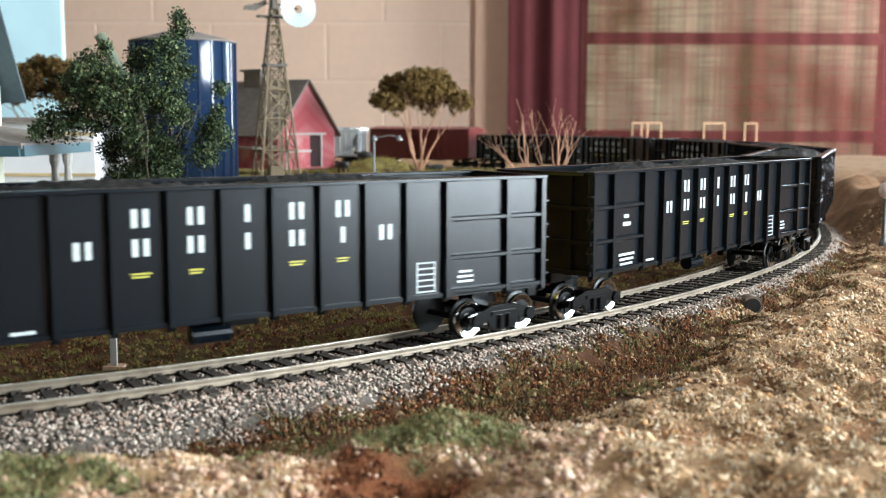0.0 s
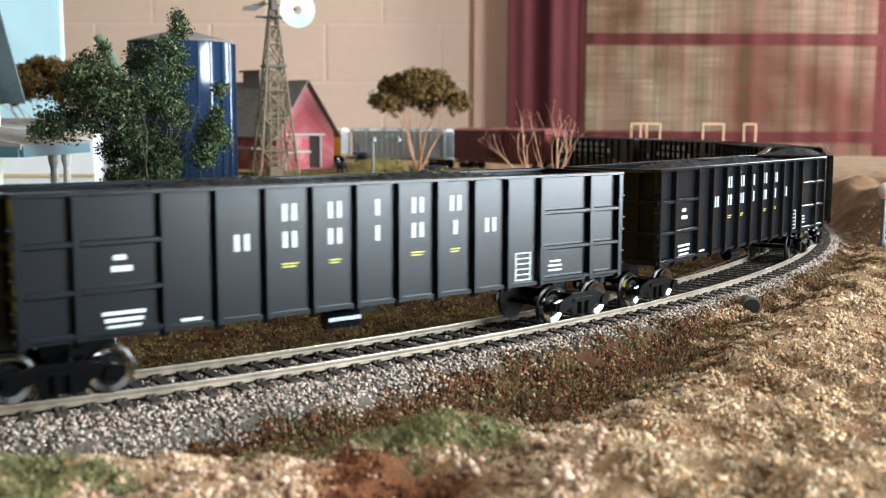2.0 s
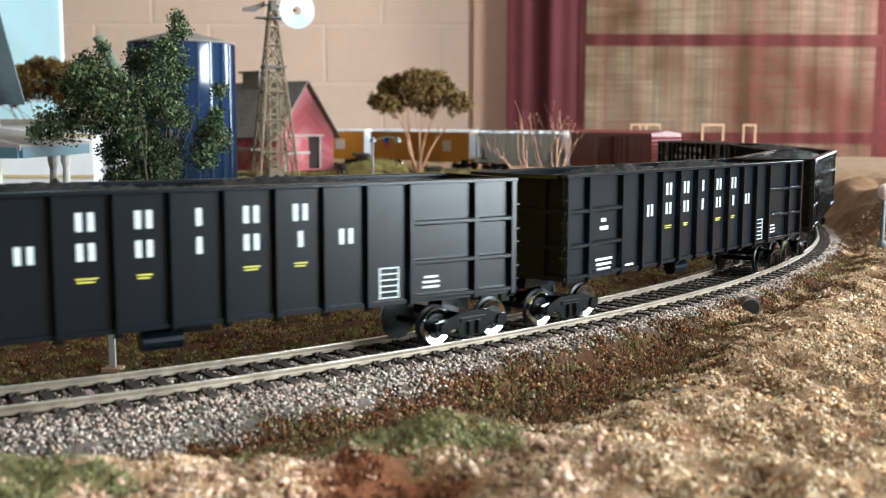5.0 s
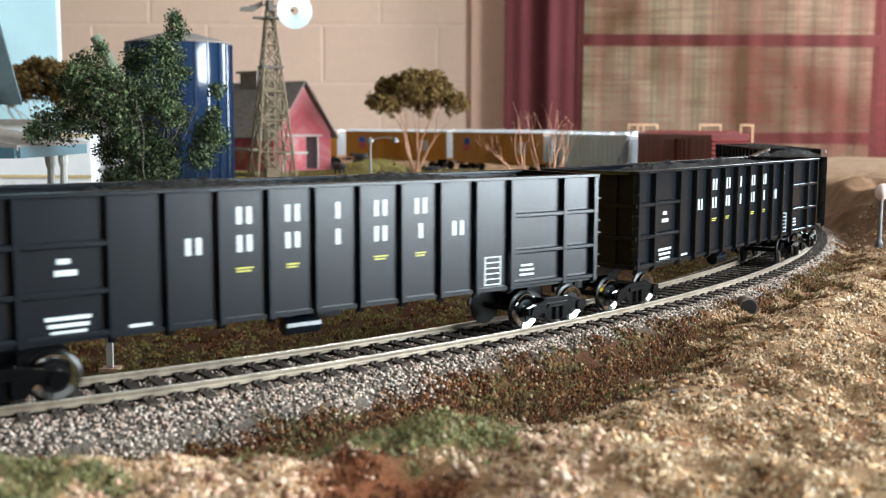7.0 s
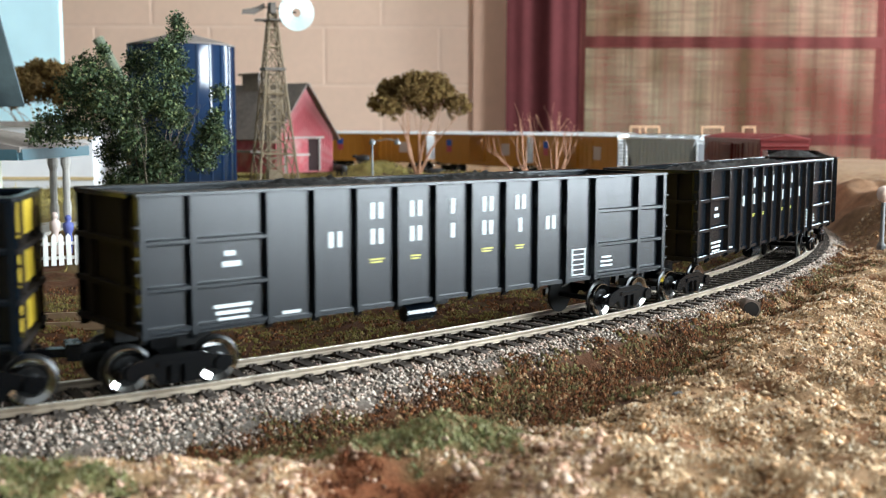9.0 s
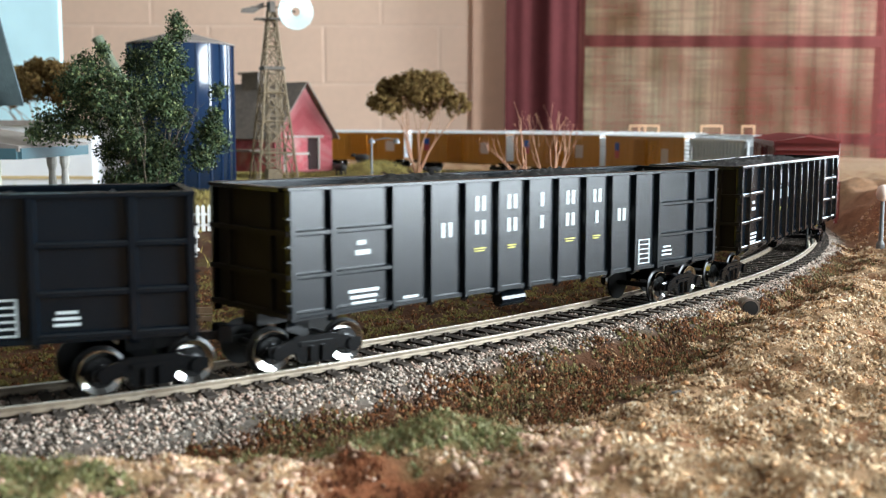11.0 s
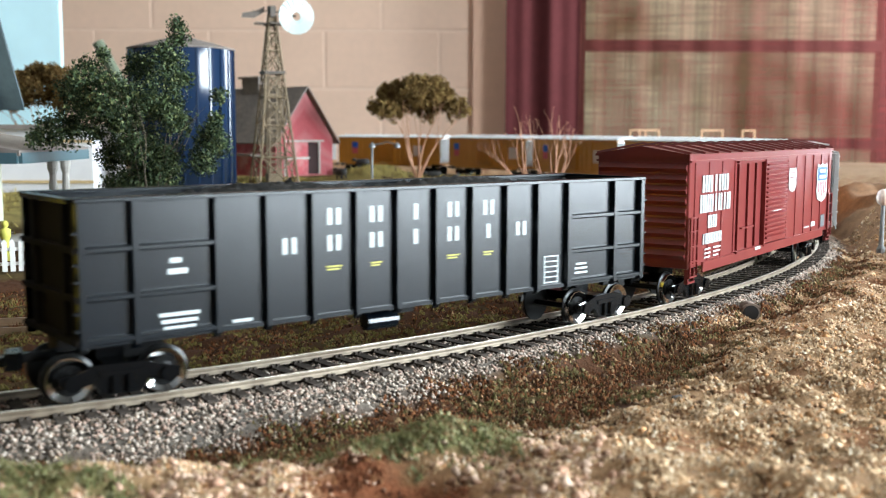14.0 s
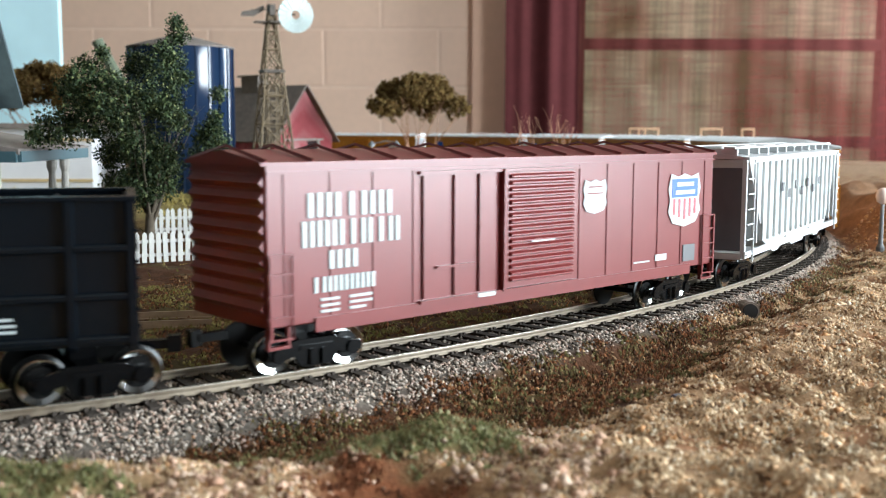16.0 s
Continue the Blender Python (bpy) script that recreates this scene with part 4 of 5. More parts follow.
def boxcar(name, label, L, W, T, B, BC, paint, roof_paint, end_paint, door=True, emblem=True):
    c = tagged(new(name), label, "railway car", "train cars")
    hw = W / 2
    part("body", boxes((-L / 2 + .001, L / 2 - .001, -hw, hw, B, T)), paint, c, bevel=.0003)
    for sx in (-1, 1):
        bm, zig = bmesh.new(), [(sx * (L / 2 - .0012), B + .001)]
        for k in range(9):
            z = B + .003 + k * (T - B - .005) / 9
            zig += [(sx * (L / 2 - .0009), z), (sx * (L / 2 + .0003), z + .0014), (sx * (L / 2 - .0009), z + .0030)]
        prism(bm, zig + [(sx * (L / 2 - .0012), T - .001)], -hw + .0008, hw - .0008)
        part("end_wall", bm, end_paint, c)
        part("ladder", boxes(*([(sx * (L / 2 - .0075), sx * (L / 2 - .0072) + .0004, -hw - .0010, -hw - .0004, B - .003, B + .017),
                               (sx * (L / 2 - .0012), sx * (L / 2 - .0012) + .0007, -hw - .0010, -hw - .0004, B - .003, B + .017)] +
                              [(min(sx * (L / 2 - .0075), sx * (L / 2 - .0008)), max(sx * (L / 2 - .0075), sx * (L / 2 - .0008)), -hw - .0009, -hw - .0004, z, z + .0005) for z in (B - .003, B + .002, B + .007, B + .012, B + .0165)])), paint, c)
        part("step", boxes((sx * (L / 2 - .0040) - .003, sx * (L / 2 - .0040) + .003, -hw - .0004, -hw + .001, B - .0050, B - .0043),
                           (sx * (L / 2 - .0040) - .003, sx * (L / 2 - .0040) - .0024, -hw - .0003, -hw + .0009, B - .0043, B),
                           (sx * (L / 2 - .0040) + .0024, sx * (L / 2 - .0040) + .003, -hw - .0003, -hw + .0009, B - .0043, B)), paint, c)
    bm = bmesh.new()
    roof_mesh(bm, L, W, T, .0030, 14)
    roof = part("roof", bm, roof_paint, c)
    rb = None
    for i in range(15):
        x = -L / 2 + .001 + i * (L - .002) / 14
        if rb is None:
            bm = bmesh.new()
            for sy in (-1, 1):
                vs = [bm.verts.new(p) for p in ((-.0005, sy * (hw + .0003), T + .0003), (.0005, sy * (hw + .0003), T + .0003), (.0005, 0, T + .0038), (-.0005, 0, T + .0038),
                                                (0, sy * (hw + .0005), T + .0011), (0, 0, T + .0044))]
                for q in ((0, 1, 4), (0, 4, 5, 3), (1, 2, 5, 4)):
                    bm.faces.new([vs[k] for k in q])
            rb = part("roof_rib", bm, roof_paint, c)
            rb.location = (x, 0, 0)
        else:
            again(rb, Matrix.Translation((x, 0, 0)))
    for sy in (-1, 1):
        y0, y1 = sorted((sy * hw, sy * (hw + .0006)))
        part("side_sill", boxes((-L / 2 + .014, L / 2 - .014, y0, y1, B - .0022, B + .0012)), paint, c)
        part("eave_trim", boxes((-L / 2 + .001, L / 2 - .001, y0, y1, T - .0022, T - .0016)), paint, c)
        seam = None
        for i in range(14):
            x = -L / 2 + .006 + i * (L - .012) / 13
            if -.040 < x < .018 and door:
                continue
            if seam is None:
                seam = part("panel_seam", boxes((-.0004, .0004, min(0, sy * .0003), max(0, sy * .0003), B + .0015, T - .0024)), paint, c)
                seam.location = (x, sy * hw, 0)
            else:
                again(seam, Matrix.Translation((x, sy * hw, 0)))
        if door:
            dr = part("door", boxes((-.0125, .0165, *sorted((sy * hw, sy * (hw + .0009))), B + .002, T - .0036)), paint, c)
            sl = None
            for k in range(17):
                z = B + .0035 + k * .00178
                if sl is None:
                    bm = bmesh.new()
                    vs = [bm.verts.new((xx, sy * (hw + o), zz)) for xx in (-.0112, .0152) for o, zz in ((.0008, -.0001), (.0020, .0003), (.0020, .0007), (.0008, .0013))]
                    for q in ((0, 1, 2, 3), (7, 6, 5, 4), (0, 4, 5, 1), (1, 5, 6, 2), (2, 6, 7, 3), (3, 7, 4, 0)):
                        bm.faces.new([vs[i] for i in q])
                    sl = part("door_slat", bm, paint, dr)
                    sl.location = (0, 0, z)
                else:
                    again(sl, Matrix.Translation((0, 0, z)), dr)
            part("door_post", boxes((-.0140, -.0130, *sorted((sy * hw, sy * (hw + .0017))), B + .001, T - .0026)), paint, c)
            part("door_track", boxes((-.044, .018, *sorted((sy * hw, sy * (hw + .0012))), T - .0034, T - .0026)), paint, c)
            part("door_sill", boxes((-.044, .018, *sorted((sy * hw, sy * (hw + .0013))), B + .0008, B + .0016)), paint, c)
            for x in (-.0422, -.0314, -.0222):
                part("door_rod", boxes((x - .0004, x + .0004, *sorted((sy * hw, sy * (hw + .0008))), B + .002, T - .0038)), paint, c)
            part("door_latch", boxes((-.038, -.024, *sorted((sy * hw, sy * (hw + .0010))), .0225, .0231)), paint, c)
    for sx in (-1, 1):
        truck(c, sx * BC / 2)
        coupler(c, sx * L / 2, sx)
    part("underframe", boxes((-L / 2 + .01, L / 2 - .01, -.003, .003, .0098, B + .0002), (-.028, .03, -.009, -.004, .0088, B + .0002)), M_TRUCK, c)
    return c


def shield(parent, x, z, w, h, y, plain=False):
    """Shield-shaped emblem: a plain blue field over stripes."""
    def outline(k):
        return [(-.42 * k, .5), (-.2, .44), (0, .5), (.2, .44), (.42 * k, .5), (.5 * k, .22), (.44 * k, 0), (.5 * k, -.2), (.36 * k, -.42), (0, -.5), (-.36 * k, -.42), (-.5 * k, -.2), (-.44 * k, 0), (-.5 * k, .22)]
    bm = bmesh.new()
    prism(bm, [(x + a * w, z + b * h) for a, b in outline(1)], y - .00015, y)
    em = part("emblem", bm, M_WHITE, parent, "white shield emblem")
    if not plain:
        part("emblem_field", boxes((x - .40 * w, x + .40 * w, y - .0003, y - .0001, z + .06 * h, z + .40 * h)), M_SHIELD_B, em, "blue field")
        part("emblem_stripe", boxes(*[(x + (i - 2) * .16 * w - .03 * w, x + (i - 2) * .16 * w + .03 * w, y - .0003, y - .0001, z - (.36 - .05 * abs(i - 2)) * h, z + .03 * h) for i in range(5)]), M_SHIELD_R, em, "thin red stripes")
        part("emblem_bar", boxes((x - .26 * w, x + .26 * w, y - .00042, y - .0002, z + .26 * h, z + .34 * h), (x - .3 * w, x + .3 * w, y - .00042, y - .0002, z + .11 * h, z + .19 * h)), M_WHITE, em)
    else:
        part("emblem_bar", boxes((x - .3 * w, x + .3 * w, y - .0003, y - .0001, z + .27 * h, z + .31 * h), (x - .34 * w, x + .34 * w, y - .0003, y - .0001, z + .08 * h, z + .12 * h)), M_RED, em)


def red_boxcar():
    c = boxcar("boxcar", "glossy oxide red boxcar with white lettering bars and a shield emblem", BL, BW, BT, BB, BBC, M_RED, M_RED, M_RED)
    y = -BW / 2

    def mark(x0, x1, z0, z1, out=.0004):
        part("lettering_bar", boxes((x0, x1, y - out, y - out + .0003, z0, z1)), M_WHITE, c, "white lettering bar")

    def word(x0, x1, z0, z1, n, slim=()):
        adv = (x1 - x0) / n
        for i in range(n):
            for a, b in ((.34, .66),) if i in slim else ((.06, .38), (.56, .88)):
                mark(x0 + (i + a) * adv, x0 + (i + b) * adv, z0, z1)
    word(-.0783, -.0521, .0378, .0435, 5, (2,))
    word(-.0799, -.0497, .0309, .0370, 7, (3, 5))
    word(-.0722, -.0630, .0254, .0298, 2)
    word(-.0774, -.0578, .0200, .0237, 6, (0,))
    for k in range(3):
        mark(-.0745, -.0690, .0180 - k * .0014, .0186 - k * .0014)
        mark(-.0660, -.0590 - .002 * (k == 2), .0180 - k * .0014, .0186 - k * .0014)
    mark(-.003, .0065, .0270, .0276, .0019)
    mark(-.0235, -.0170, .0135, .0146, .0014)
    mark(.046, .054, .0165, .0170)
    mark(.0570, .0630, .0165, .0185)
    shield(c, .0261, .0384, .0110, .0102, y - .0003, True)
    shield(c, .0723, .0354, .0181, .0175, y - .0003)
    part("data_plate", boxes((.0722, .0788, y - .0005, y - .0002, .0151, .0206)), M_DARKGREY, c, "small dark data plate")
    return c


def hopper():
    """Covered hopper: ribbed silver sides, sloping ends, roof walk and hatches."""
    c = tagged(new("covered_hopper"), "silver grey covered hopper car with shade painted on its ends", "railway car", "train cars")
    L, W, T, B, BC = 0.172, 0.0335, 0.0475, 0.0110, 0.1330
    hw = W / 2
    bm = bmesh.new()
    prism(bm, [(-L / 2 + .010, T - .008), (-L / 2 + .028, .016), (-.042, .0105), (-.034, .0105), (-.022, .0155), (-.010, .0105), (.010, .0105), (.022, .0155),
               (.034, .0105), (.042, .0105), (L / 2 - .028, .016), (L / 2 - .010, T - .008), (L / 2 - .004, T), (-L / 2 + .004, T)], -hw, hw)
    part("body", bm, M_SILVER, c)
    for sx in (-1, 1):
        # dark grey sheet paints the shade under the overhanging end
        part("slope_sheet", boxes((sx * (L / 2 - .0075) - .0012, sx * (L / 2 - .0075) + .0012, -hw + .002, hw - .002, .014, T - .001)), M_DARKGREY, c, "end sheet with its shade put in as dark grey")
        part("end_platform", boxes((min(sx * L / 2, sx * (L / 2 - .026)), max(sx * L / 2, sx * (L / 2 - .026)), -hw + .001, hw - .001, .0115, .0138)), M_SILVER, c)
        for y in (-hw + .0006, hw - .0006):
            part("end_stanchion", boxes((sx * (L / 2 - .0012) - .0008, sx * (L / 2 - .0012) + .0008, y - .0008, y + .0008, .0138, T)), M_SILVER, c)
        part("ladder", boxes((sx * (L / 2 - .009) - .0004, sx * (L / 2 - .009) + .0004, -hw - .0012, -hw - .0006, .010, T),
                             *[(min(sx * (L / 2 - .009), sx * (L / 2 - .001)), max(sx * (L / 2 - .009), sx * (L / 2 - .001)), -hw - .0011, -hw - .0006, z, z + .0005) for z in np.arange(.013, T, .0055)]), M_SILVER, c)
        truck(c, sx * BC / 2)
        coupler(c, sx * L / 2, sx)
    rib = None
    for sy in (-1, 1):
        for i in range(16):
            x = -L / 2 + .014 + i * (L - .028) / 15
            if rib is None:
                rib = part("side_rib", boxes((-.0006, .0006, -.0010, .0002, .0165, T - .001)), M_SILVER, c)
                rib.matrix_basis = pose(x, sy * hw, 0)
            else:
                again(rib, pose(x, sy * hw, 0, 0, 0, 0 if sy < 0 else 180))
        part("side_sill", boxes((-L / 2, L / 2, *sorted((sy * (hw - .0004), sy * (hw + .0006))), .0120, .0145)), M_SILVER, c)
    bm = bmesh.new()
    roof_mesh(bm, L - .006, W, T + .0006, .0022, 0)
    part("roof", bm, M_SILROOF, c)
    part("roof_walk", boxes((-L / 2, L / 2, -.0125, -.0085, T + .0040, T + .0047), (-L / 2, L / 2, .0085, .0125, T + .0040, T + .0047),
                            *[(x - .0006, x + .0006, -.0125, .0125, T + .0014, T + .0040) for x in np.linspace(-L / 2 + .004, L / 2 - .004, 12)]), M_SILROOF, c)
    hatch = None
    for x in np.linspace(-.062, .062, 5):
        if hatch is None:
            hatch = part("hatch", boxes((-.010, .010, -.004, .004, T + .0026, T + .0046)), M_SILROOF, c, bevel=.0005)
            hatch.location = (x, 0, 0)
        else:
            again(hatch, Matrix.Translation((x, 0, 0)))
    part("lettering", boxes(*[(-.035 + i * .0115, -.0315 + i * .0115, -hw - .0012, -hw - .0008, .034 - .003 * (i % 2), .0375 - .003 * (i % 2)) for i in range(7)]), M_DARKGREY, c, "grey lettering bars")
    part("underframe", boxes((-L / 2 + .004, L / 2 - .004, -.003, .003, .0090, .0118)), M_TRUCK, c)
    return c


def yellow_boxcar(L):
    c = boxcar("insulated_boxcar", "orange yellow insulated boxcar with silver roof and ends", L, BW, .0490, BB, L - .042, M_ORANGE, M_SILROOF, M_SILROOF)
    for sy in (-1, 1):
        y0, y1 = sorted((sy * (BW / 2 + .0001), sy * (BW / 2 + .0006)))
        sgn = 1 if sy < 0 else -1
        part("emblem", boxes((-.058 * sgn - .005, -.058 * sgn + .005, y0, y1, .034, .042)), M_SHIELD_B, c, "small blue and red emblem")
        part("emblem", boxes((-.058 * sgn - .005, -.058 * sgn + .005, y0, y1, .026, .0338)), M_SHIELD_R, c, "small blue and red emblem")
        part("data_panel", boxes((.052 * sgn - .007, .052 * sgn + .007, y0, y1, .024, .038)), M_FIG[1], c, "pale data panel")
    return c


# centre of each car along the line at the start, and the way between its trucks
SPEED = 0.07876
TRAIN = []


def train():
    first = gondola()
    at0 = [0.70625 + n * 0.19153 for n in range(-5, 3)]
    TRAIN.append((first, at0[0], GBC))
    for s in at0[1:]:
        TRAIN.append((copy_thing(first, Matrix()), s, GBC))
    TRAIN.append((red_boxcar(), 1.28877, BBC))
    TRAIN.append((hopper(), 1.4855, 0.1330))
    y1 = yellow_boxcar(0.180)
    TRAIN.append((y1, 1.6794, 0.138))
    for s in (1.8753, 2.0746):
        TRAIN.append((copy_thing(y1, Matrix()), s, 0.138))
    y4 = yellow_boxcar(0.150)
    TRAIN.append((y4, 2.2568, 0.108))
    for s in (2.4434, 2.646):
        TRAIN.append((copy_thing(y1, Matrix()), s, 0.138))


def car_pose(s, between):
    xa, ya, _ = on_track(s - between / 2)
    xb, yb, _ = on_track(s + between / 2)
    return pose((xa + xb) / 2, (ya + yb) / 2, 0, 0, 0, math.degrees(math.atan2(yb - ya, xb - xa))), math.atan2(yb - ya, xb - xa)


def gone(t):
    """Way that the train has run at a time: a steady pace with small lags."""
    return SPEED * t - float(np.interp(t, [0, 1, 2.5, 4, 5.3, 6.5, 8.5, 11.5, 13, 14.5, 16], [.0003, .0005, .0008, -.0004, .0003, .0009, .0014, .0013, .0004, 0, 0]))


def motions():
    times = [i * 0.4 for i in range(41)]
    for car, s0, between in TRAIN:
        walk(car, [(t, car_pose(s0 - gone(t), between)[0]) for t in times])
        for tr in [o for o in car.children if o.name.split(".")[0] == "truck"]:
            x = tr.location.x
            rows = []
            for t in times:
                s = s0 - gone(t)
                rows.append((t, pose(x, 0, 0, 0, 0, math.degrees(on_track(s + x)[2] - car_pose(s, between)[1]))))
            walk(tr, rows)
            for w in [o for o in tr.children if o.name.split(".")[0] == "wheelset"]:
                at = Vector(w.location)
                walk(w, [(k / 15, pose(*at, 0, -math.degrees(gone(k / 15) / WHEEL_R), 0)) for k in range(241)])


# ---- trees ----
def limbs(bm, rng, p, way, length, r, depth, tips, spread=0.6, bends=3, kids=(2, 4), thin=0.62, up=0.15):
    """A tapered limb that bends and forks; tips gathers the ends of the twigs."""
    p, way = Vector(p), Vector(way).normalized()
    for i in range(bends):
        r1 = r * (0.82 if i < bends - 1 else 0.7)
        q = p + way * (length / bends)
        tube(bm, p, q, r, r1, n=6 if r > .0008 else 4, caps=False)
        p, r = q, r1
        way = (way + Vector((rng.uniform(-1, 1), rng.uniform(-1, 1), rng.uniform(-.6, 1) + up)) * 0.18).normalized()
        if depth <= 1:
            tips.append((p.copy(), r))
    if depth == 0:
        tips.append((p.copy(), r))
        return
    for k in range(rng.randint(*kids)):
        d = (way + Vector((rng.uniform(-1, 1), rng.uniform(-1, 1), rng.uniform(-.5, .8) + up)) * spread).normalized()
        limbs(bm, rng, p, d, length * rng.uniform(.6, .85), r * thin * rng.uniform(.8, 1.1), depth - 1, tips, spread, max(2, bends - 1), kids, thin, up)


def leaf_mesh(name, centres, per, radius, size, mat, seed, flat=1.0):
    """Small leaves, each a folded quad, in loose clumps round the given points."""
    r = np.random.RandomState(seed)
    c = np.repeat(np.asarray(centres), per, axis=0)
    n = len(c)
    d = r.normal(0, 1, (n, 3))
    d /= np.linalg.norm(d, axis=1, keepdims=True)
    c = c + d * (radius * r.rand(n, 1) ** 0.5) * np.array([1, 1, flat])
    u = r.normal(0, 1, (n, 3))
    u /= np.linalg.norm(u, axis=1, keepdims=True)
    w = np.cross(u, r.normal(0, 1, (n, 3)))
    w /= np.linalg.norm(w, axis=1, keepdims=True)
    s = size * r.uniform(.6, 1.4, (n, 1))
    v = np.stack([c - u * s, c + w * s * .55 + np.cross(u, w) * s * .2, c + u * s, c - w * s * .55 + np.cross(u, w) * s * .2], 1).reshape(-1, 3)
    return raw_mesh(name, v, np.arange(4 * n).reshape(-1, 4), mat)


def green_tree():
    """Full leafy tree with many stems from one trunk and a ragged crown."""
    rng = random.Random(3)
    bx, by = -0.158, 0.555
    t = tagged(new("leafy_tree"), "dense dark green leafy model tree beside the picket fence", "tree")
    t.location = (bx, by, ground_z(bx, by) - .001)
    bm, tips = bmesh.new(), []
    tube(bm, (0, 0, -.001), (0.001, 0, .020), .0032, .0024, 8, False)
    for i in range(9):
        a = i * 2.4
        limbs(bm, rng, (0.001, 0, .012 + .001 * i), (math.cos(a) * .45, math.sin(a) * .45, 1), .030, .0011, 2, tips, .55, 3, (2, 3), .6, .2)
    part("trunk", bm, M_BARK, t, smooth=True)
    # lobes of the crown: middle, height, size
    lobes = [((-0.045, -0.003, 0.0643), 0.0112), ((-0.0435, 0.012, 0.0855), 0.0075), ((-0.0313, -0.003, 0.0915), 0.0094), ((-0.0192, 0, 0.087), 0.0094),
             ((-0.007, 0.012, 0.0975), 0.0069), ((0.0158, 0.012, 0.1141), 0.0039), ((0.0097, 0.006, 0.1021), 0.0088), ((0.0082, 0, 0.0824), 0.0133),
             ((-0.01, -0.009, 0.0749), 0.0142), ((-0.0268, -0.003, 0.0704), 0.0133), ((0.0173, -0.009, 0.0704), 0.0088), ((0.0377, -0.006, 0.0704), 0.0021),
             ((0.0407, -0.012, 0.0568), 0.0045), ((0.0264, 0.009, 0.0492), 0.0075), ((-0.004, -0.003, 0.0553), 0.0124), ((-0.0207, 0.012, 0.0523), 0.0088),
             ((0.0097, -0.003, 0.0462), 0.0088), ((0.0417, -0.012, 0.0815), 0.002), ((-0.0192, -0.009, 0.1027), 0.002), ((-0.0565, -0.009, 0.0604), 0.0027),
             ((0.0188, 0.006, 0.0915), 0.0033),
             ((.0173, .002, .1195), .0035), ((.031, .004, .060), .006), ((.0365, -.003, .0635), .004), ((-0.0024, -.004, .0345), .012), ((-.0146, .004, .0345), .010), ((.006, .004, .036), .010)]
    pts = []
    for (x, y, z), s in lobes:
        for i in range(int(s * s * 560000) + 10):
            v = Vector((rng.gauss(0, 1), rng.gauss(0, 1), rng.gauss(0, 1))).normalized() * s * rng.uniform(.45, 1.05)
            pts.append((x + v.x, y + v.y * 1.1, z + v.z))
    pts += [tuple(p) for p, r in tips if p.z < .06]
    o = new("crown", leaf_mesh("crown", pts, 26, .0046, .00092, M_LEAF, 8))
    o.parent = t


def umbrella_tree(x, y, h, w, seed, label, lean=0.0, crown=M_OLIVE):
    rng = random.Random(seed)
    t = tagged(new("umbrella_tree"), label, "tree", "olive trees")
    t.location = (x, y, ground_z(x, y) - .001)
    bm, tips = bmesh.new(), []
    for i in range(5):
        a = i * 1.3 + seed
        limbs(bm, rng, (0.001 * math.cos(a), .001 * math.sin(a), 0), (math.cos(a) * .42, math.sin(a) * .42, 1), h * .34, .0022, 2, tips, .5, 3, (2, 3), .6, .25)
    part("trunk", bm, M_TWIG, t, smooth=True)
    pts = []
    for i in range(34):
        a, k = rng.uniform(0, 6.28), rng.random() ** .5
        cx, cy = math.cos(a) * k * w * .40 + lean * k, math.sin(a) * k * w * .40
        cz = h * (.88 - .26 * k * k) + rng.uniform(-.03, .03) * h
        s = w * rng.uniform(.09, .15)
        for j in range(50):
            v = Vector((rng.gauss(0, 1), rng.gauss(0, 1), rng.gauss(0, .7))).normalized() * s * rng.uniform(.5, 1)
            pts.append((cx + v.x, cy + v.y, cz + v.z * .8))
    o = new("crown", leaf_mesh("crown", pts, 14, .0042, .0017, crown, seed))
    o.parent = t


def bare_bush():
    rng = random.Random(12)
    x, y = 0.077, 0.79
    t = tagged(new("bare_bush"), "leafless tan twig bush with fine branching tips", "bush")
    t.location = (x, y, ground_z(x, y) - .001)
    bm, tips = bmesh.new(), []
    for i in range(8):
        a = i * 2.2 + .4
        k = rng.uniform(.15, .85)
        limbs(bm, rng, (.003 * math.cos(a), .003 * math.sin(a), 0), (math.cos(a) * k - .16, math.sin(a) * k, 1), .0305, .0024, 3, tips, .55, 3, (2, 2), .70, .22)
    part("stem", bm, M_TWIG, t, smooth=True)
    o = new("dry_foliage", leaf_mesh("dry_foliage", [tuple(p) for p, r in tips][::3], 2, .0012, .0006, M_TWIG, 4))
    o.parent = t


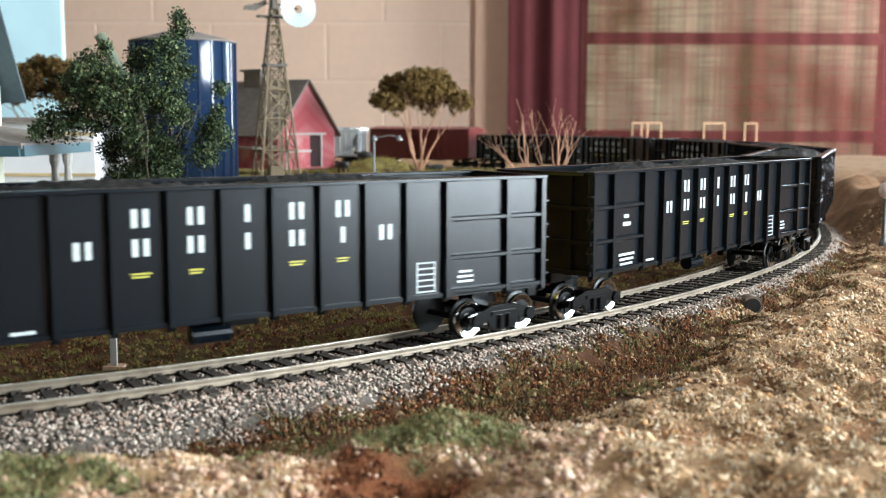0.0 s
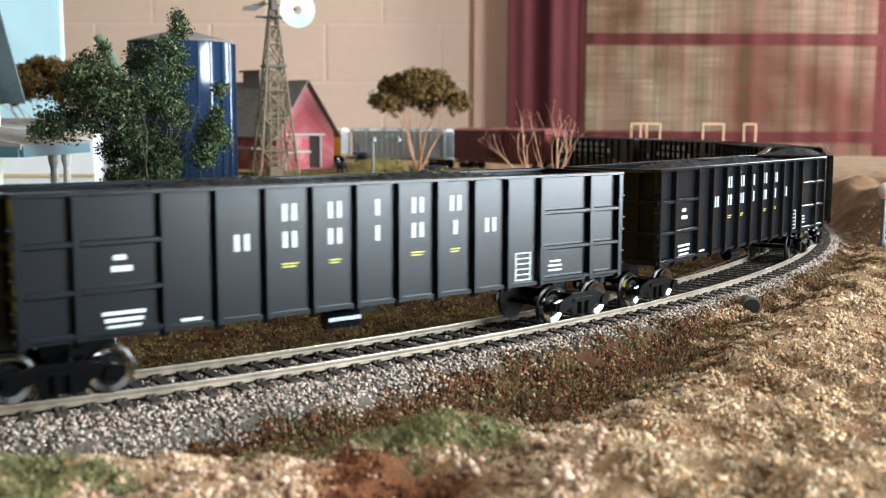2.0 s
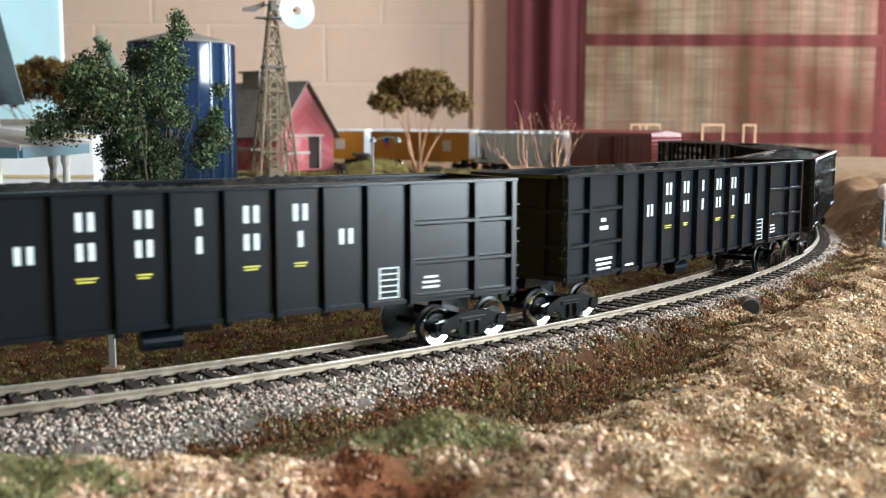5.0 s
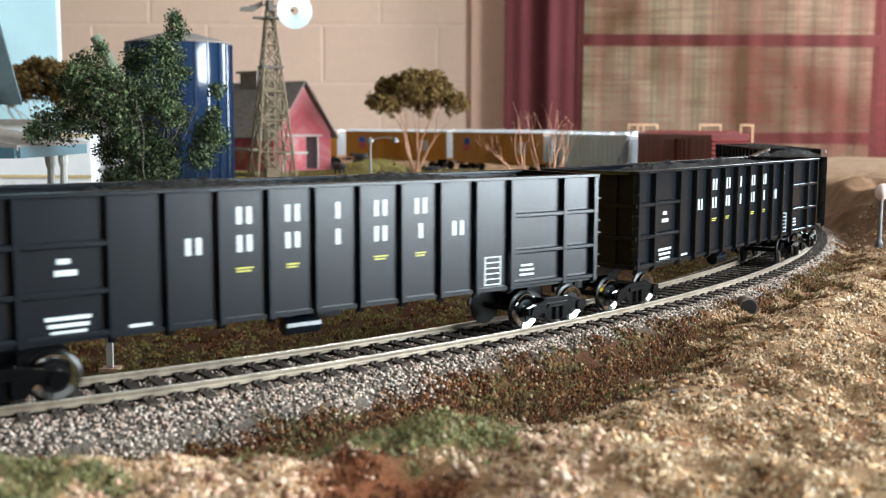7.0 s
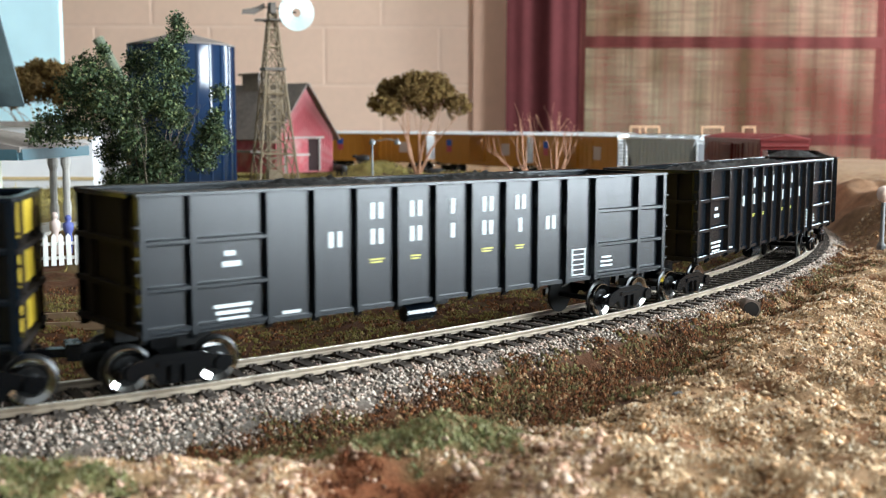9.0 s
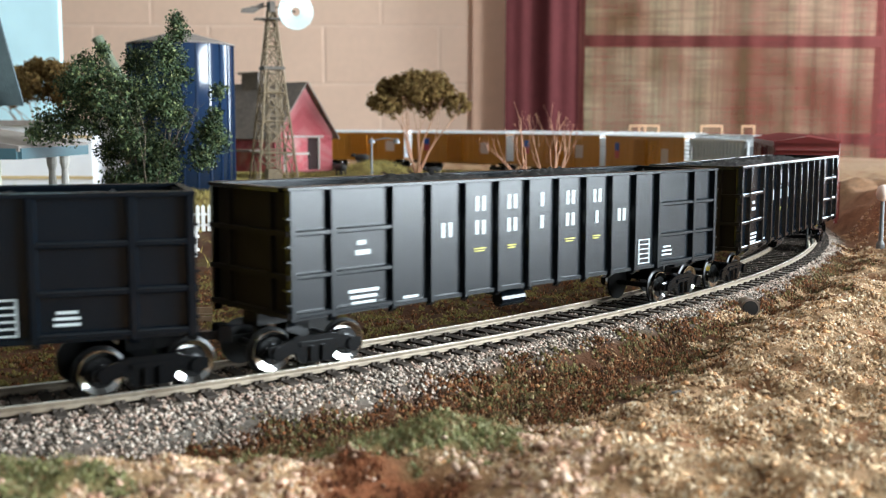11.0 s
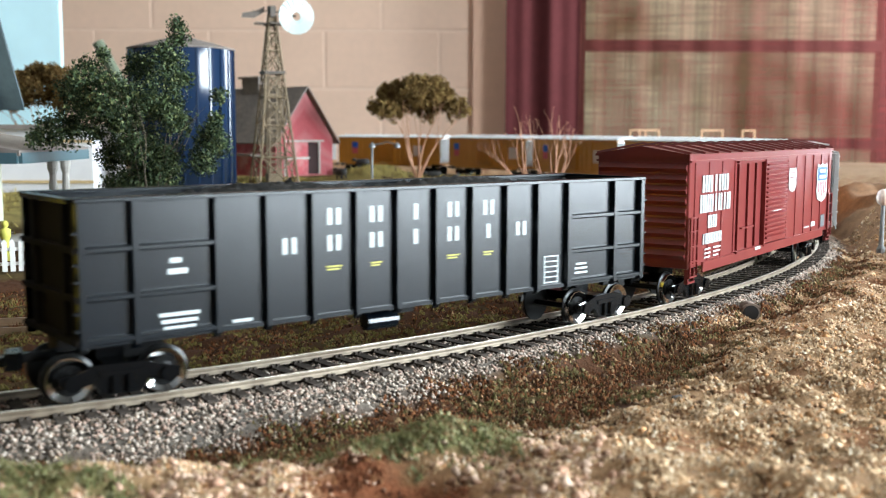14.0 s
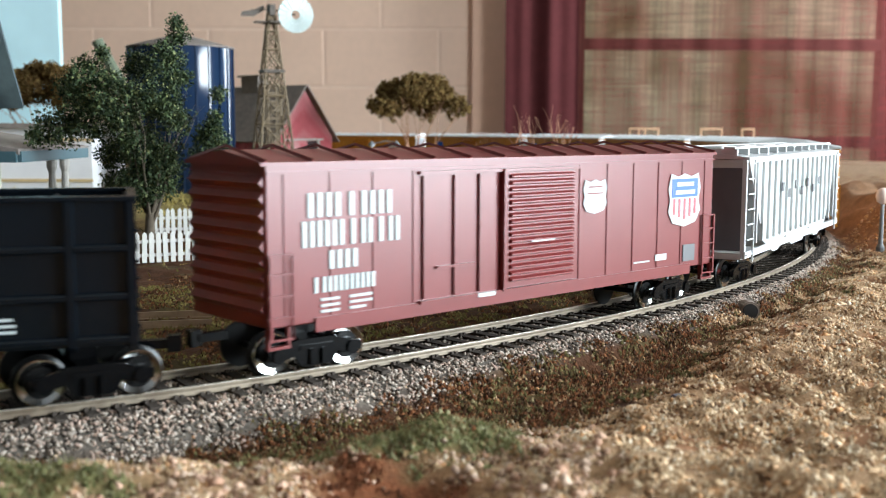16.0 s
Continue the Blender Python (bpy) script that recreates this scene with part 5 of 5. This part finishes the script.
# ---- farm ----
def barn():
    b = tagged(new("barn"), "weathered red model barn with white trim and open door", "barn")
    x, y = -0.1668, 1.245
    b.matrix_basis = pose(x, y, .004, 0, 0, 52)       # local -y is the gable, local x its width
    w, L, e, p = .094, .150, .046, .1045
    prof = [(-w / 2, 0), (w / 2, 0), (w / 2, e), (0, p - .002), (-w / 2, e)]
    bm = bmesh.new()
    prism(bm, prof, 0, L)
    part("wall", bm, M_BARN, b)
    for k in range(31):
        xx = -w / 2 + .0012 + k * .00305
        top = e + (p - .004 - e) * (1 - abs(xx) / (w / 2))
        if k == 0:
            bd = part("board", boxes((-.0012, .0012, -.0006, 0, 0, e - .001)), M_BARN, b)
            bd.location = (xx, 0, 0)
        else:
            o = again(bd, Matrix.Translation((xx, 0, 0)) @ Matrix.Diagonal((1, 1, top / e, 1)), b)
    for sx in (-1, 1):
        bm = bmesh.new()
        a, c = Vector((0, 0, p)), Vector((sx * (w / 2 + .006), 0, e - .008))
        n = Vector((c.z - a.z, 0, a.x - c.x)).normalized() * (.0016 if sx < 0 else -.0016)
        vs = [bm.verts.new(q + Vector((0, yy, 0))) for yy in (-.007, L + .004) for q in (a, c, c + n, a + n)]
        for q in ((0, 1, 2, 3), (7, 6, 5, 4), (0, 4, 5, 1), (1, 5, 6, 2), (2, 6, 7, 3), (3, 7, 4, 0)):
            bm.faces.new([vs[i] for i in q])
        part("roof", bm, M_ROOFGREY, b)
    # near-black panel on the solid wall paints the darkness of an open doorway
    part("door_opening", boxes((.004, .022, -.0012, -.0004, .002, .040)), M_DOORSHADE, b, "dark panel standing for the shade in the open doorway")
    part("door", boxes((-.018, .0035, -.0022, -.0010, .002, .040)), M_BARN, b, "sliding red door")
    part("door_trim", boxes((-.034, .030, -.0030, -.0024, .0405, .0425), (-.034, .0055, -.0030, -.0024, .020, .0225), (.0215, .0235, -.0030, -.0012, .002, .0405), (-.0345, -.0325, -.002, -.0008, 0, e)), M_TRIM, b, "chalky white trim")
    part("cupola", boxes((-.008, .008, .070, .100, p - .010, p + .012), (-.011, .011, .066, .104, p + .012, p + .0145)), M_ROOFGREY, b)
    part("shed_roof", boxes((-w / 2 - .020, -w / 2 - .004, .02, L, e - .022, e - .0195)), M_ROOFGREY, b)


def silo():
    s = tagged(new("silo"), "dark blue enamelled cylindrical farm silo", "silo")
    x, y, r, h = -0.226, 0.905, .0440, .1225
    s.location = (x, y, ground_z(x, y) - .001)
    bm = bmesh.new()
    lathe(bm, [(r, 0), (r, h), (r * .99, h + .0012)], n=48)
    part("shell", bm, M_BLUE, s, smooth=True)
    bm = bmesh.new()
    lathe(bm, [(r * 1.03, h + .0004), (r * 1.03, h + .0016), (r * .15, h + .0118), (r * .12, h + .0130)], n=32)
    part("roof_cap", bm, M_ROOFGREY, s, "dull brown conical roof")
    seam = part("shell_seam", boxes((-.0007, .0007, -r - .0008, -r + .0006, 0, h)), M_BLUE, s)
    for i in range(1, 24):
        again(seam, Matrix.Rotation(i * math.pi / 12, 4, "Z"), s)
    a = tagged(new("grain_auger"), "dull green slanted grain auger pipe behind the tree", "auger")
    bm = bmesh.new()
    tube(bm, (-.335, 1.02, .142), (-.262, 1.02, .006), .0055, n=10)
    part("pipe", bm, material("dull_green", (.12, .14, .09), .6, vary=.15), a)


def windmill():
    w = tagged(new("windmill"), "weathered lattice tower windmill with pale fan", "windmill")
    x, y = -0.1635, 1.0
    z0 = ground_z(x, y)
    w.matrix_basis = pose(x, y, z0, 0, 0, 24)
    H, hb, ht = .166 - z0, .0195, .0030

    def leg(k, u):
        sx, sy = ((1, 1), (-1, 1), (-1, -1), (1, -1))[k % 4]
        q = hb + (ht - hb) * u
        return Vector((sx * q, sy * q, H * u))
    levels = [0, .2, .38, .54, .68, .80, .90, 1.0]
    for k in range(4):
        bm = bmesh.new()
        tube(bm, leg(k, 0), leg(k, 1), .0012, .0009, n=5)
        part("leg", bm, M_STEELWOOD, w)
        for a, b in zip(levels, levels[1:]):
            for p, q, rr in ((leg(k, a), leg(k + 1, b), .0007), (leg(k + 1, a), leg(k, b), .0007), (leg(k, b), leg(k + 1, b), .0008)):
                bm = bmesh.new()
                tube(bm, p, q, rr, n=4)
                part("brace", bm, M_STEELWOOD, w)
    bm = bmesh.new()
    for i in range(22):
        z = H * (.06 + i * .04)
        tube(bm, (-.002, -.004, z), (.002, -.004, z), .0003, n=4)
    for sx in (-1, 1):
        tube(bm, (sx * .002, -.004, 0), (sx * .002, -.004, H * .95), .0003, n=4)
    part("ladder", bm, M_STEELWOOD, w)
    part("pump_house", boxes((-.007, .007, -.007, .007, 0, .018)), M_STEELWOOD, w)
    for sx in (-1, 1):
        for sy in (-1, 1):
            part("column_post", boxes((sx * .0052 - .0009, sx * .0052 + .0009, sy * .0052 - .0009, sy * .0052 + .0009, .018, H * .66)), M_STEELWOOD, w)
    part("column_slat", boxes(*[(-.0060, .0060, yy - .0004, yy + .0004, z, z + .0013) for yy in (-.0065, .0065) for z in np.arange(.020, H * .65, .0080)]), M_STEELWOOD, w)
    zp, zw = H * .945, H * .67
    part("platform", boxes((-.0155, .0155, -.0050, -.0012, zp, zp + .0016), (-.0155, .0155, .0012, .0050, zp, zp + .0016), (-.0048, .0048, -.0130, -.0052, zp, zp + .0014), (-.0048, .0048, .0052, .0130, zp, zp + .0014)), M_DARKIRON, w)
    q = hb + (ht - hb) * .67 + .0016
    part("waist_band", boxes((-q, q, -q, -q + .0016, zw, zw + .0026), (-q, q, q - .0016, q, zw, zw + .0026), (-q, -q + .0016, -q + .0016, q - .0016, zw, zw + .0026), (q - .0016, q, -q + .0016, q - .0016, zw, zw + .0026)), M_DARKIRON, w)
    head = part("gearbox", boxes((-.0025, .0025, -.006, .006, H - .002, H + .008)), M_DARKIRON, w)
    fan = part("fan_rim", fan_rim(), M_FAN, w)
    m = pose(.0215, -.009, H - .001, 0, 0, -5)
    fan.matrix_basis = m
    bl = None
    for i in range(18):
        mm = m @ Matrix.Rotation(i * math.pi / 9, 4, "Y")
        if bl is None:
            bm = bmesh.new()
            vs = [bm.verts.new(p) for p in ((-.0009, 0, .004), (.0010, .0010, .004), (.0033, .0016, .0168), (-.0030, -.0008, .0168))]
            vt = [bm.verts.new(v.co + Vector((0, .0003, 0))) for v in vs]
            bm.faces.new(vs)
            bm.faces.new(vt[::-1])
            for a in range(4):
                bm.faces.new((vs[a], vt[a], vt[(a + 1) % 4], vs[(a + 1) % 4]))
            bl = part("fan_blade", bm, M_FAN, w, "pale fan blade")
            bl.matrix_basis = mm
        else:
            again(bl, mm)
    bm = bmesh.new()
    tube(bm, (.0215, -.007, H - .001), (.0, 0, H + .004), .0009, n=6)
    tube(bm, (0, 0, H + .004), (-.018, .004, H + .003), .0006, n=5)
    part("shaft", bm, M_DARKIRON, w)
    bm = bmesh.new()
    prism(bm, [(-.006, H + .003), (-.016, H - .003), (-.028, H - .003), (-.027, H + .001), (-.016, H + .003), (-.006, H + .008)], .003, .0036)
    part("tail_vane", bm, M_DARKIRON, w)


def fan_rim():
    bm = bmesh.new()
    for r in (.0085, .0160):
        n = 24
        for i in range(n):
            a, b = 2 * math.pi * i / n, 2 * math.pi * (i + 1) / n
            tube(bm, (r * math.cos(a), .0006, r * math.sin(a)), (r * math.cos(b), .0006, r * math.sin(b)), .0004, n=4, caps=False)
    return bm


def house():
    h = tagged(new("farmhouse"), "cream farmhouse with steep slate roof and a porch", "house")
    z0 = -.007
    h.location = (-.010, 0, 0)
    part("wall", boxes((-.42, -.262, .555, .640, z0, .080)), M_HOUSE, h)
    bm = bmesh.new()
    vs = [bm.verts.new(p) for x in (-.42, -.262) for p in ((x, .555, .080), (x, .640, .080), (x, .597, .150))]
    for q in ((0, 1, 2), (5, 4, 3), (0, 3, 4, 1), (1, 4, 5, 2), (2, 5, 3, 0)):
        bm.faces.new([vs[i] for i in q])
    part("gable_wall", bm, M_HOUSE, h)
    for y0, y1 in ((.597, .546), (.597, .649)):
        bm = bmesh.new()
        vs = [bm.verts.new((x, y, z)) for x in (-.43, -.250) for y, z in ((y0, .154), (y1, .070), (y1, .073), (y0, .158))]
        for q in ((0, 1, 2, 3), (7, 6, 5, 4), (0, 4, 5, 1), (1, 5, 6, 2), (2, 6, 7, 3), (3, 7, 4, 0)):
            bm.faces.new([vs[i] for i in q])
        part("roof", bm, M_SLATE, h)
    bm = bmesh.new()
    vs = [bm.verts.new(p) for p in ((-.262, .535, .0560), (-.208, .535, .0475), (-.208, .640, .0475), (-.262, .640, .0560), (-.262, .535, .0530), (-.208, .535, .0445), (-.208, .640, .0445), (-.262, .640, .0530))]
    for q in ((0, 1, 2, 3), (7, 6, 5, 4), (0, 4, 5, 1), (1, 5, 6, 2), (2, 6, 7, 3), (3, 7, 4, 0)):
        bm.faces.new([vs[i] for i in q])
    part("porch_roof", bm, M_ROOFGREY, h)
    part("fascia", boxes((-.2092, -.2072, .537, .638, .0405, .0462), (-.262, -.2092, .5345, .5365, .0405, .0462)), material("teal_paint", (.055, .11, .13), .5, vary=.1), h, "teal painted porch fascia")
    part("porch_beam", boxes((-.2125, -.2095, .537, .638, .0415, .0443)), M_TRIM, h)
    for y in (.588, .608):
        bm = bmesh.new()
        lathe(bm, [(.0030, z0), (.0030, z0 + .006), (.0020, z0 + .008), (.0027, .012), (.0019, .016), (.0023, .026), (.0019, .033), (.0030, .0365), (.0030, .0414)], n=10, m=Matrix.Translation((-.211, y, 0)))
        part("porch_post", bm, M_TRIM, h, "turned white porch post")
    part("porch_floor", boxes((-.262, -.207, .535, .640, z0, .0005)), M_TRIM, h)
    part("window_pane", boxes((-.2625, -.2612, .575, .595, .012, .036)), M_DARKGREY, h, "dark window pane")
    part("window_pane", boxes((-.2625, -.2612, .58, .60, .085, .105)), M_DARKGREY, h, "dark window pane")
    part("window_frame", boxes((-.2616, -.2605, .572, .575, .010, .038), (-.2616, -.2605, .595, .598, .010, .038), (-.2616, -.2605, .575, .595, .036, .038)), M_TRIM, h)
    s = tagged(new("garage"), "plain white outbuilding with pale trim bands", "shed")
    part("wall", boxes((-.46, -.290, .86, .95, -.006, .058)), material("white_siding", (.78, .76, .78), .6, vary=.06, scale=80), s)
    part("trim_band", boxes((-.46, -.2895, .8585, .86, .0475, .050), (-.46, -.2895, .8585, .86, .014, .0165)), material("pale_ochre_trim", (.60, .44, .24), .6), s)
    part("roof", boxes((-.465, -.284, .853, .957, .058, .062)), M_ROOFGREY, s)
    b = tagged(new("sky_board"), "pale blue painted sky board behind the layout", "backdrop board")
    part("panel", boxes((-2.2, -.692, 1.90, 1.915, .0, .70)), M_SKYBOARD, b)


def fences():
    for x0, y0, x1, y1, h in ((-.212, .452, -.118, .500, .0155), (-.168, .600, -.118, .618, .0165)):
        f = tagged(new("picket_fence"), "white wooden picket fence of the farmyard", "fence", "picket fences")
        L = math.hypot(x1 - x0, y1 - y0)
        z = ground_z((x0 + x1) / 2, (y0 + y1) / 2) - .0005
        f.matrix_basis = pose(x0, y0, z, 0, 0, math.degrees(math.atan2(y1 - y0, x1 - x0)))
        part("rail", boxes((0, L, .0005, .0011, .0035, .0050)), M_PICKET, f)
        part("rail", boxes((0, L, .0005, .0011, .0100, .0115)), M_PICKET, f)
        pk = None
        for i in range(int(L / .0034)):
            if pk is None:
                bm = bmesh.new()
                prism(bm, [(-.0011, .0008), (.0011, .0008), (.0011, h - .0014), (0, h), (-.0011, h - .0014)], -.0004, .0004)
                pk = part("picket", bm, M_PICKET, f)
                pk.location = (.001, 0, 0)
            else:
                again(pk, pose(.001 + i * .0034, 0, 0, 0, random.uniform(-2, 2), 0))


def figure(x, y, mats, h, label):
    """A plain standing model figure, one simple turned form."""
    z = ground_z(x, y)
    bm = bmesh.new()
    lathe(bm, [(.0016, 0), (.0019, .42 * h), (.0015, .5 * h), (.0026, .62 * h), (.0026, .78 * h), (.0009, .83 * h), (.0015, .88 * h), (.0016, .94 * h), (.0008, h)], n=12)
    o = part("model_figure", bm, mats, smooth=True)
    o.location = (x, y, z)
    tagged(o, label, "figurine", "figures by the fence")


def cow(x, y, turn, label):
    bm = bmesh.new()
    lathe(bm, [(.001, -.009), (.0042, -.008), (.0048, -.002), (.0046, .005), (.0030, .009)], "Y", 10, Matrix.Translation((0, 0, .0095)))
    lathe(bm, [(.0012, 0), (.0022, .002), (.0018, .006)], "Y", 8, Matrix.Translation((0, .009, .0125)))
    for sx in (-1, 1):
        for yy in (-.006, .005):
            tube(bm, (sx * .0025, yy, 0), (sx * .0025, yy, .008), .0011, .0014, 6)
    o = part("cow_figure", bm, M_FIG[3], smooth=True)
    o.matrix_basis = pose(x, y, ground_z(x, y) - .0003, 0, 0, turn)
    tagged(o, label, "model animal", "farm animals")


def lamps():
    def lamp(x, y, h, arms, label):
        p = tagged(new("street_lamp"), label, "street lamp", "street lamps")
        p.location = (x, y, ground_z(x, y))
        bm = bmesh.new()
        lathe(bm, [(.0022, 0), (.0022, .003), (.0012, .005), (.0010, h)], n=10)
        part("post", bm, M_POLE, p)
        for dx in arms:
            if dx:
                bm = bmesh.new()
                tube(bm, (0, 0, h - .002), (dx * .6, 0, h + .001), .0006, n=6)
                tube(bm, (dx * .6, 0, h + .001), (dx, 0, h - .001), .0006, n=6)
                part("arm", bm, M_POLE, p)
                bm = bmesh.new()
                lathe(bm, [(.0008, .002), (.0030, -.001), (.0034, -.003), (.0005, -.0036)][::-1], n=10, m=Matrix.Translation((dx, 0, h - .001)))
                part("shade", bm, M_POLE, p)
            else:
                bm = bmesh.new()
                lathe(bm, [(.0012, 0), (.0030, .0015), (.0036, .0042), (.0028, .0072), (.0008, .0085)], n=14, m=Matrix.Translation((0, 0, h)))
                part("globe", bm, M_LAMPGLASS, p, "pale pink glass globe", smooth=True)
    lamp(-.0695, 1.0, .046 - ground_z(-.0695, 1.0), (0.0001, .024), "grey double-arm lamp post in the farmyard")
    lamp(.2265, .537, .0205 - ground_z(.2265, .537), (0,), "dark post with a pale pink globe lamp")


def oddments():
    p = tagged(new("culvert_pipe"), "short rusty culvert pipe lying in the ditch", "pipe")
    m = Matrix.Translation((.1080, .3620, -.0052)) @ Euler((radians(-90), 0, radians(-4))).to_matrix().to_4x4()
    bm = bmesh.new()
    lathe(bm, [(.0026, 0), (.0034, 0), (.0034, .006), (.0026, .006), (.0026, 0)], n=18)
    bmesh.ops.transform(bm, matrix=m, verts=bm.verts)
    part("shell", bm, M_PIPE, p)
    # dark disc before the capped mouth paints the shade within the pipe
    bm = bmesh.new()
    lathe(bm, [(.0027, -.0004), (.0027, -.0002)], n=18)
    bmesh.ops.transform(bm, matrix=m, verts=bm.verts)
    part("inside", bm, M_MOUTHSHADE, p)
    c = part("bottle_cap", boxes((-.0016, .0016, -.0012, .0012, 0, .0012)), M_DARKGREY, bevel=.0004)
    c.matrix_basis = pose(.0555, .2405, ground_z(.0555, .2405), 8, 0, 30)
    tagged(c, "small dark grey pebble on the gravel", "pebble")
    s = tagged(new("track_marker"), "short white marker post beside the rails", "marker post")
    s.location = (-.0885, .272, ground_z(-.0885, .272))
    part("post", boxes((-.0008, .0008, -.0006, .0006, 0, .0110)), M_TRIM, s)
    part("base", boxes((-.0026, .0026, -.0020, .0020, -.0005, .0010)), M_PINK, s)
    for x, w, y in ((.307, .028, 1.74), (.315, .034, 1.70), (.416, .036, 1.70), (.488, .022, 1.72)):
        f = tagged(new("wooden_frame"), "raw pine trestle frame standing behind the track", "wooden frame", "pine frames")
        f.location = (x, y, ground_z(x, y))
        h = .0585 - ground_z(x, y)
        part("leg", boxes((0, .0026, 0, .0026, 0, h)), M_PINE, f)
        part("leg", boxes((w - .0026, w, 0, .0026, 0, h)), M_PINE, f)
        part("beam", boxes((0, w, -.0003, .0029, h, h + .003)), M_PINE, f)
    rng = random.Random(5)
    for x, y, w in ((-.062, 1.12, .012), (-.038, 1.13, .010)):
        b = tagged(new("dark_shrub"), "low dark reddish shrub under the olive tree", "shrub", "shrubs")
        b.location = (x, y, ground_z(x, y))
        pts = [(rng.gauss(0, w * .5), rng.gauss(0, w * .5), abs(rng.gauss(0, w * .5))) for i in range(120)]
        o = new("foliage", leaf_mesh("foliage", pts, 10, .002, .001, material("dark_red_leaf", (.06, .025, .02), .9, vary=.4, island=1.0), 6))
        o.parent = b


room()
curtain()
ground()
barn()
silo()
windmill()
house()
fences()
green_tree()
umbrella_tree(-.031, 1.20, .128, .120, 5, "olive brown umbrella-shaped tree by the barn")
umbrella_tree(-.385, 1.02, .125, .10, 9, "olive brown tree behind the farmhouse")
bare_bush()
cow(-.126, 1.27, 40, "small black cow figure on the grass")
cow(-.104, 1.33, 70, "small black cow figure on the grass")
cow(-.012, 1.28, 95, "small black cow figure on the grass")
lamps()
figure(-.212, .500, M_FIG[0], .020, "small yellow-painted standing figure by the fence")
figure(-.190, .505, M_FIG[1], .021, "small pale standing figure by the fence")
figure(-.186, .512, M_FIG[2], .019, "small blue-painted standing figure by the fence")
oddments()
train()
track()
siding()
ground_cover()
motions()
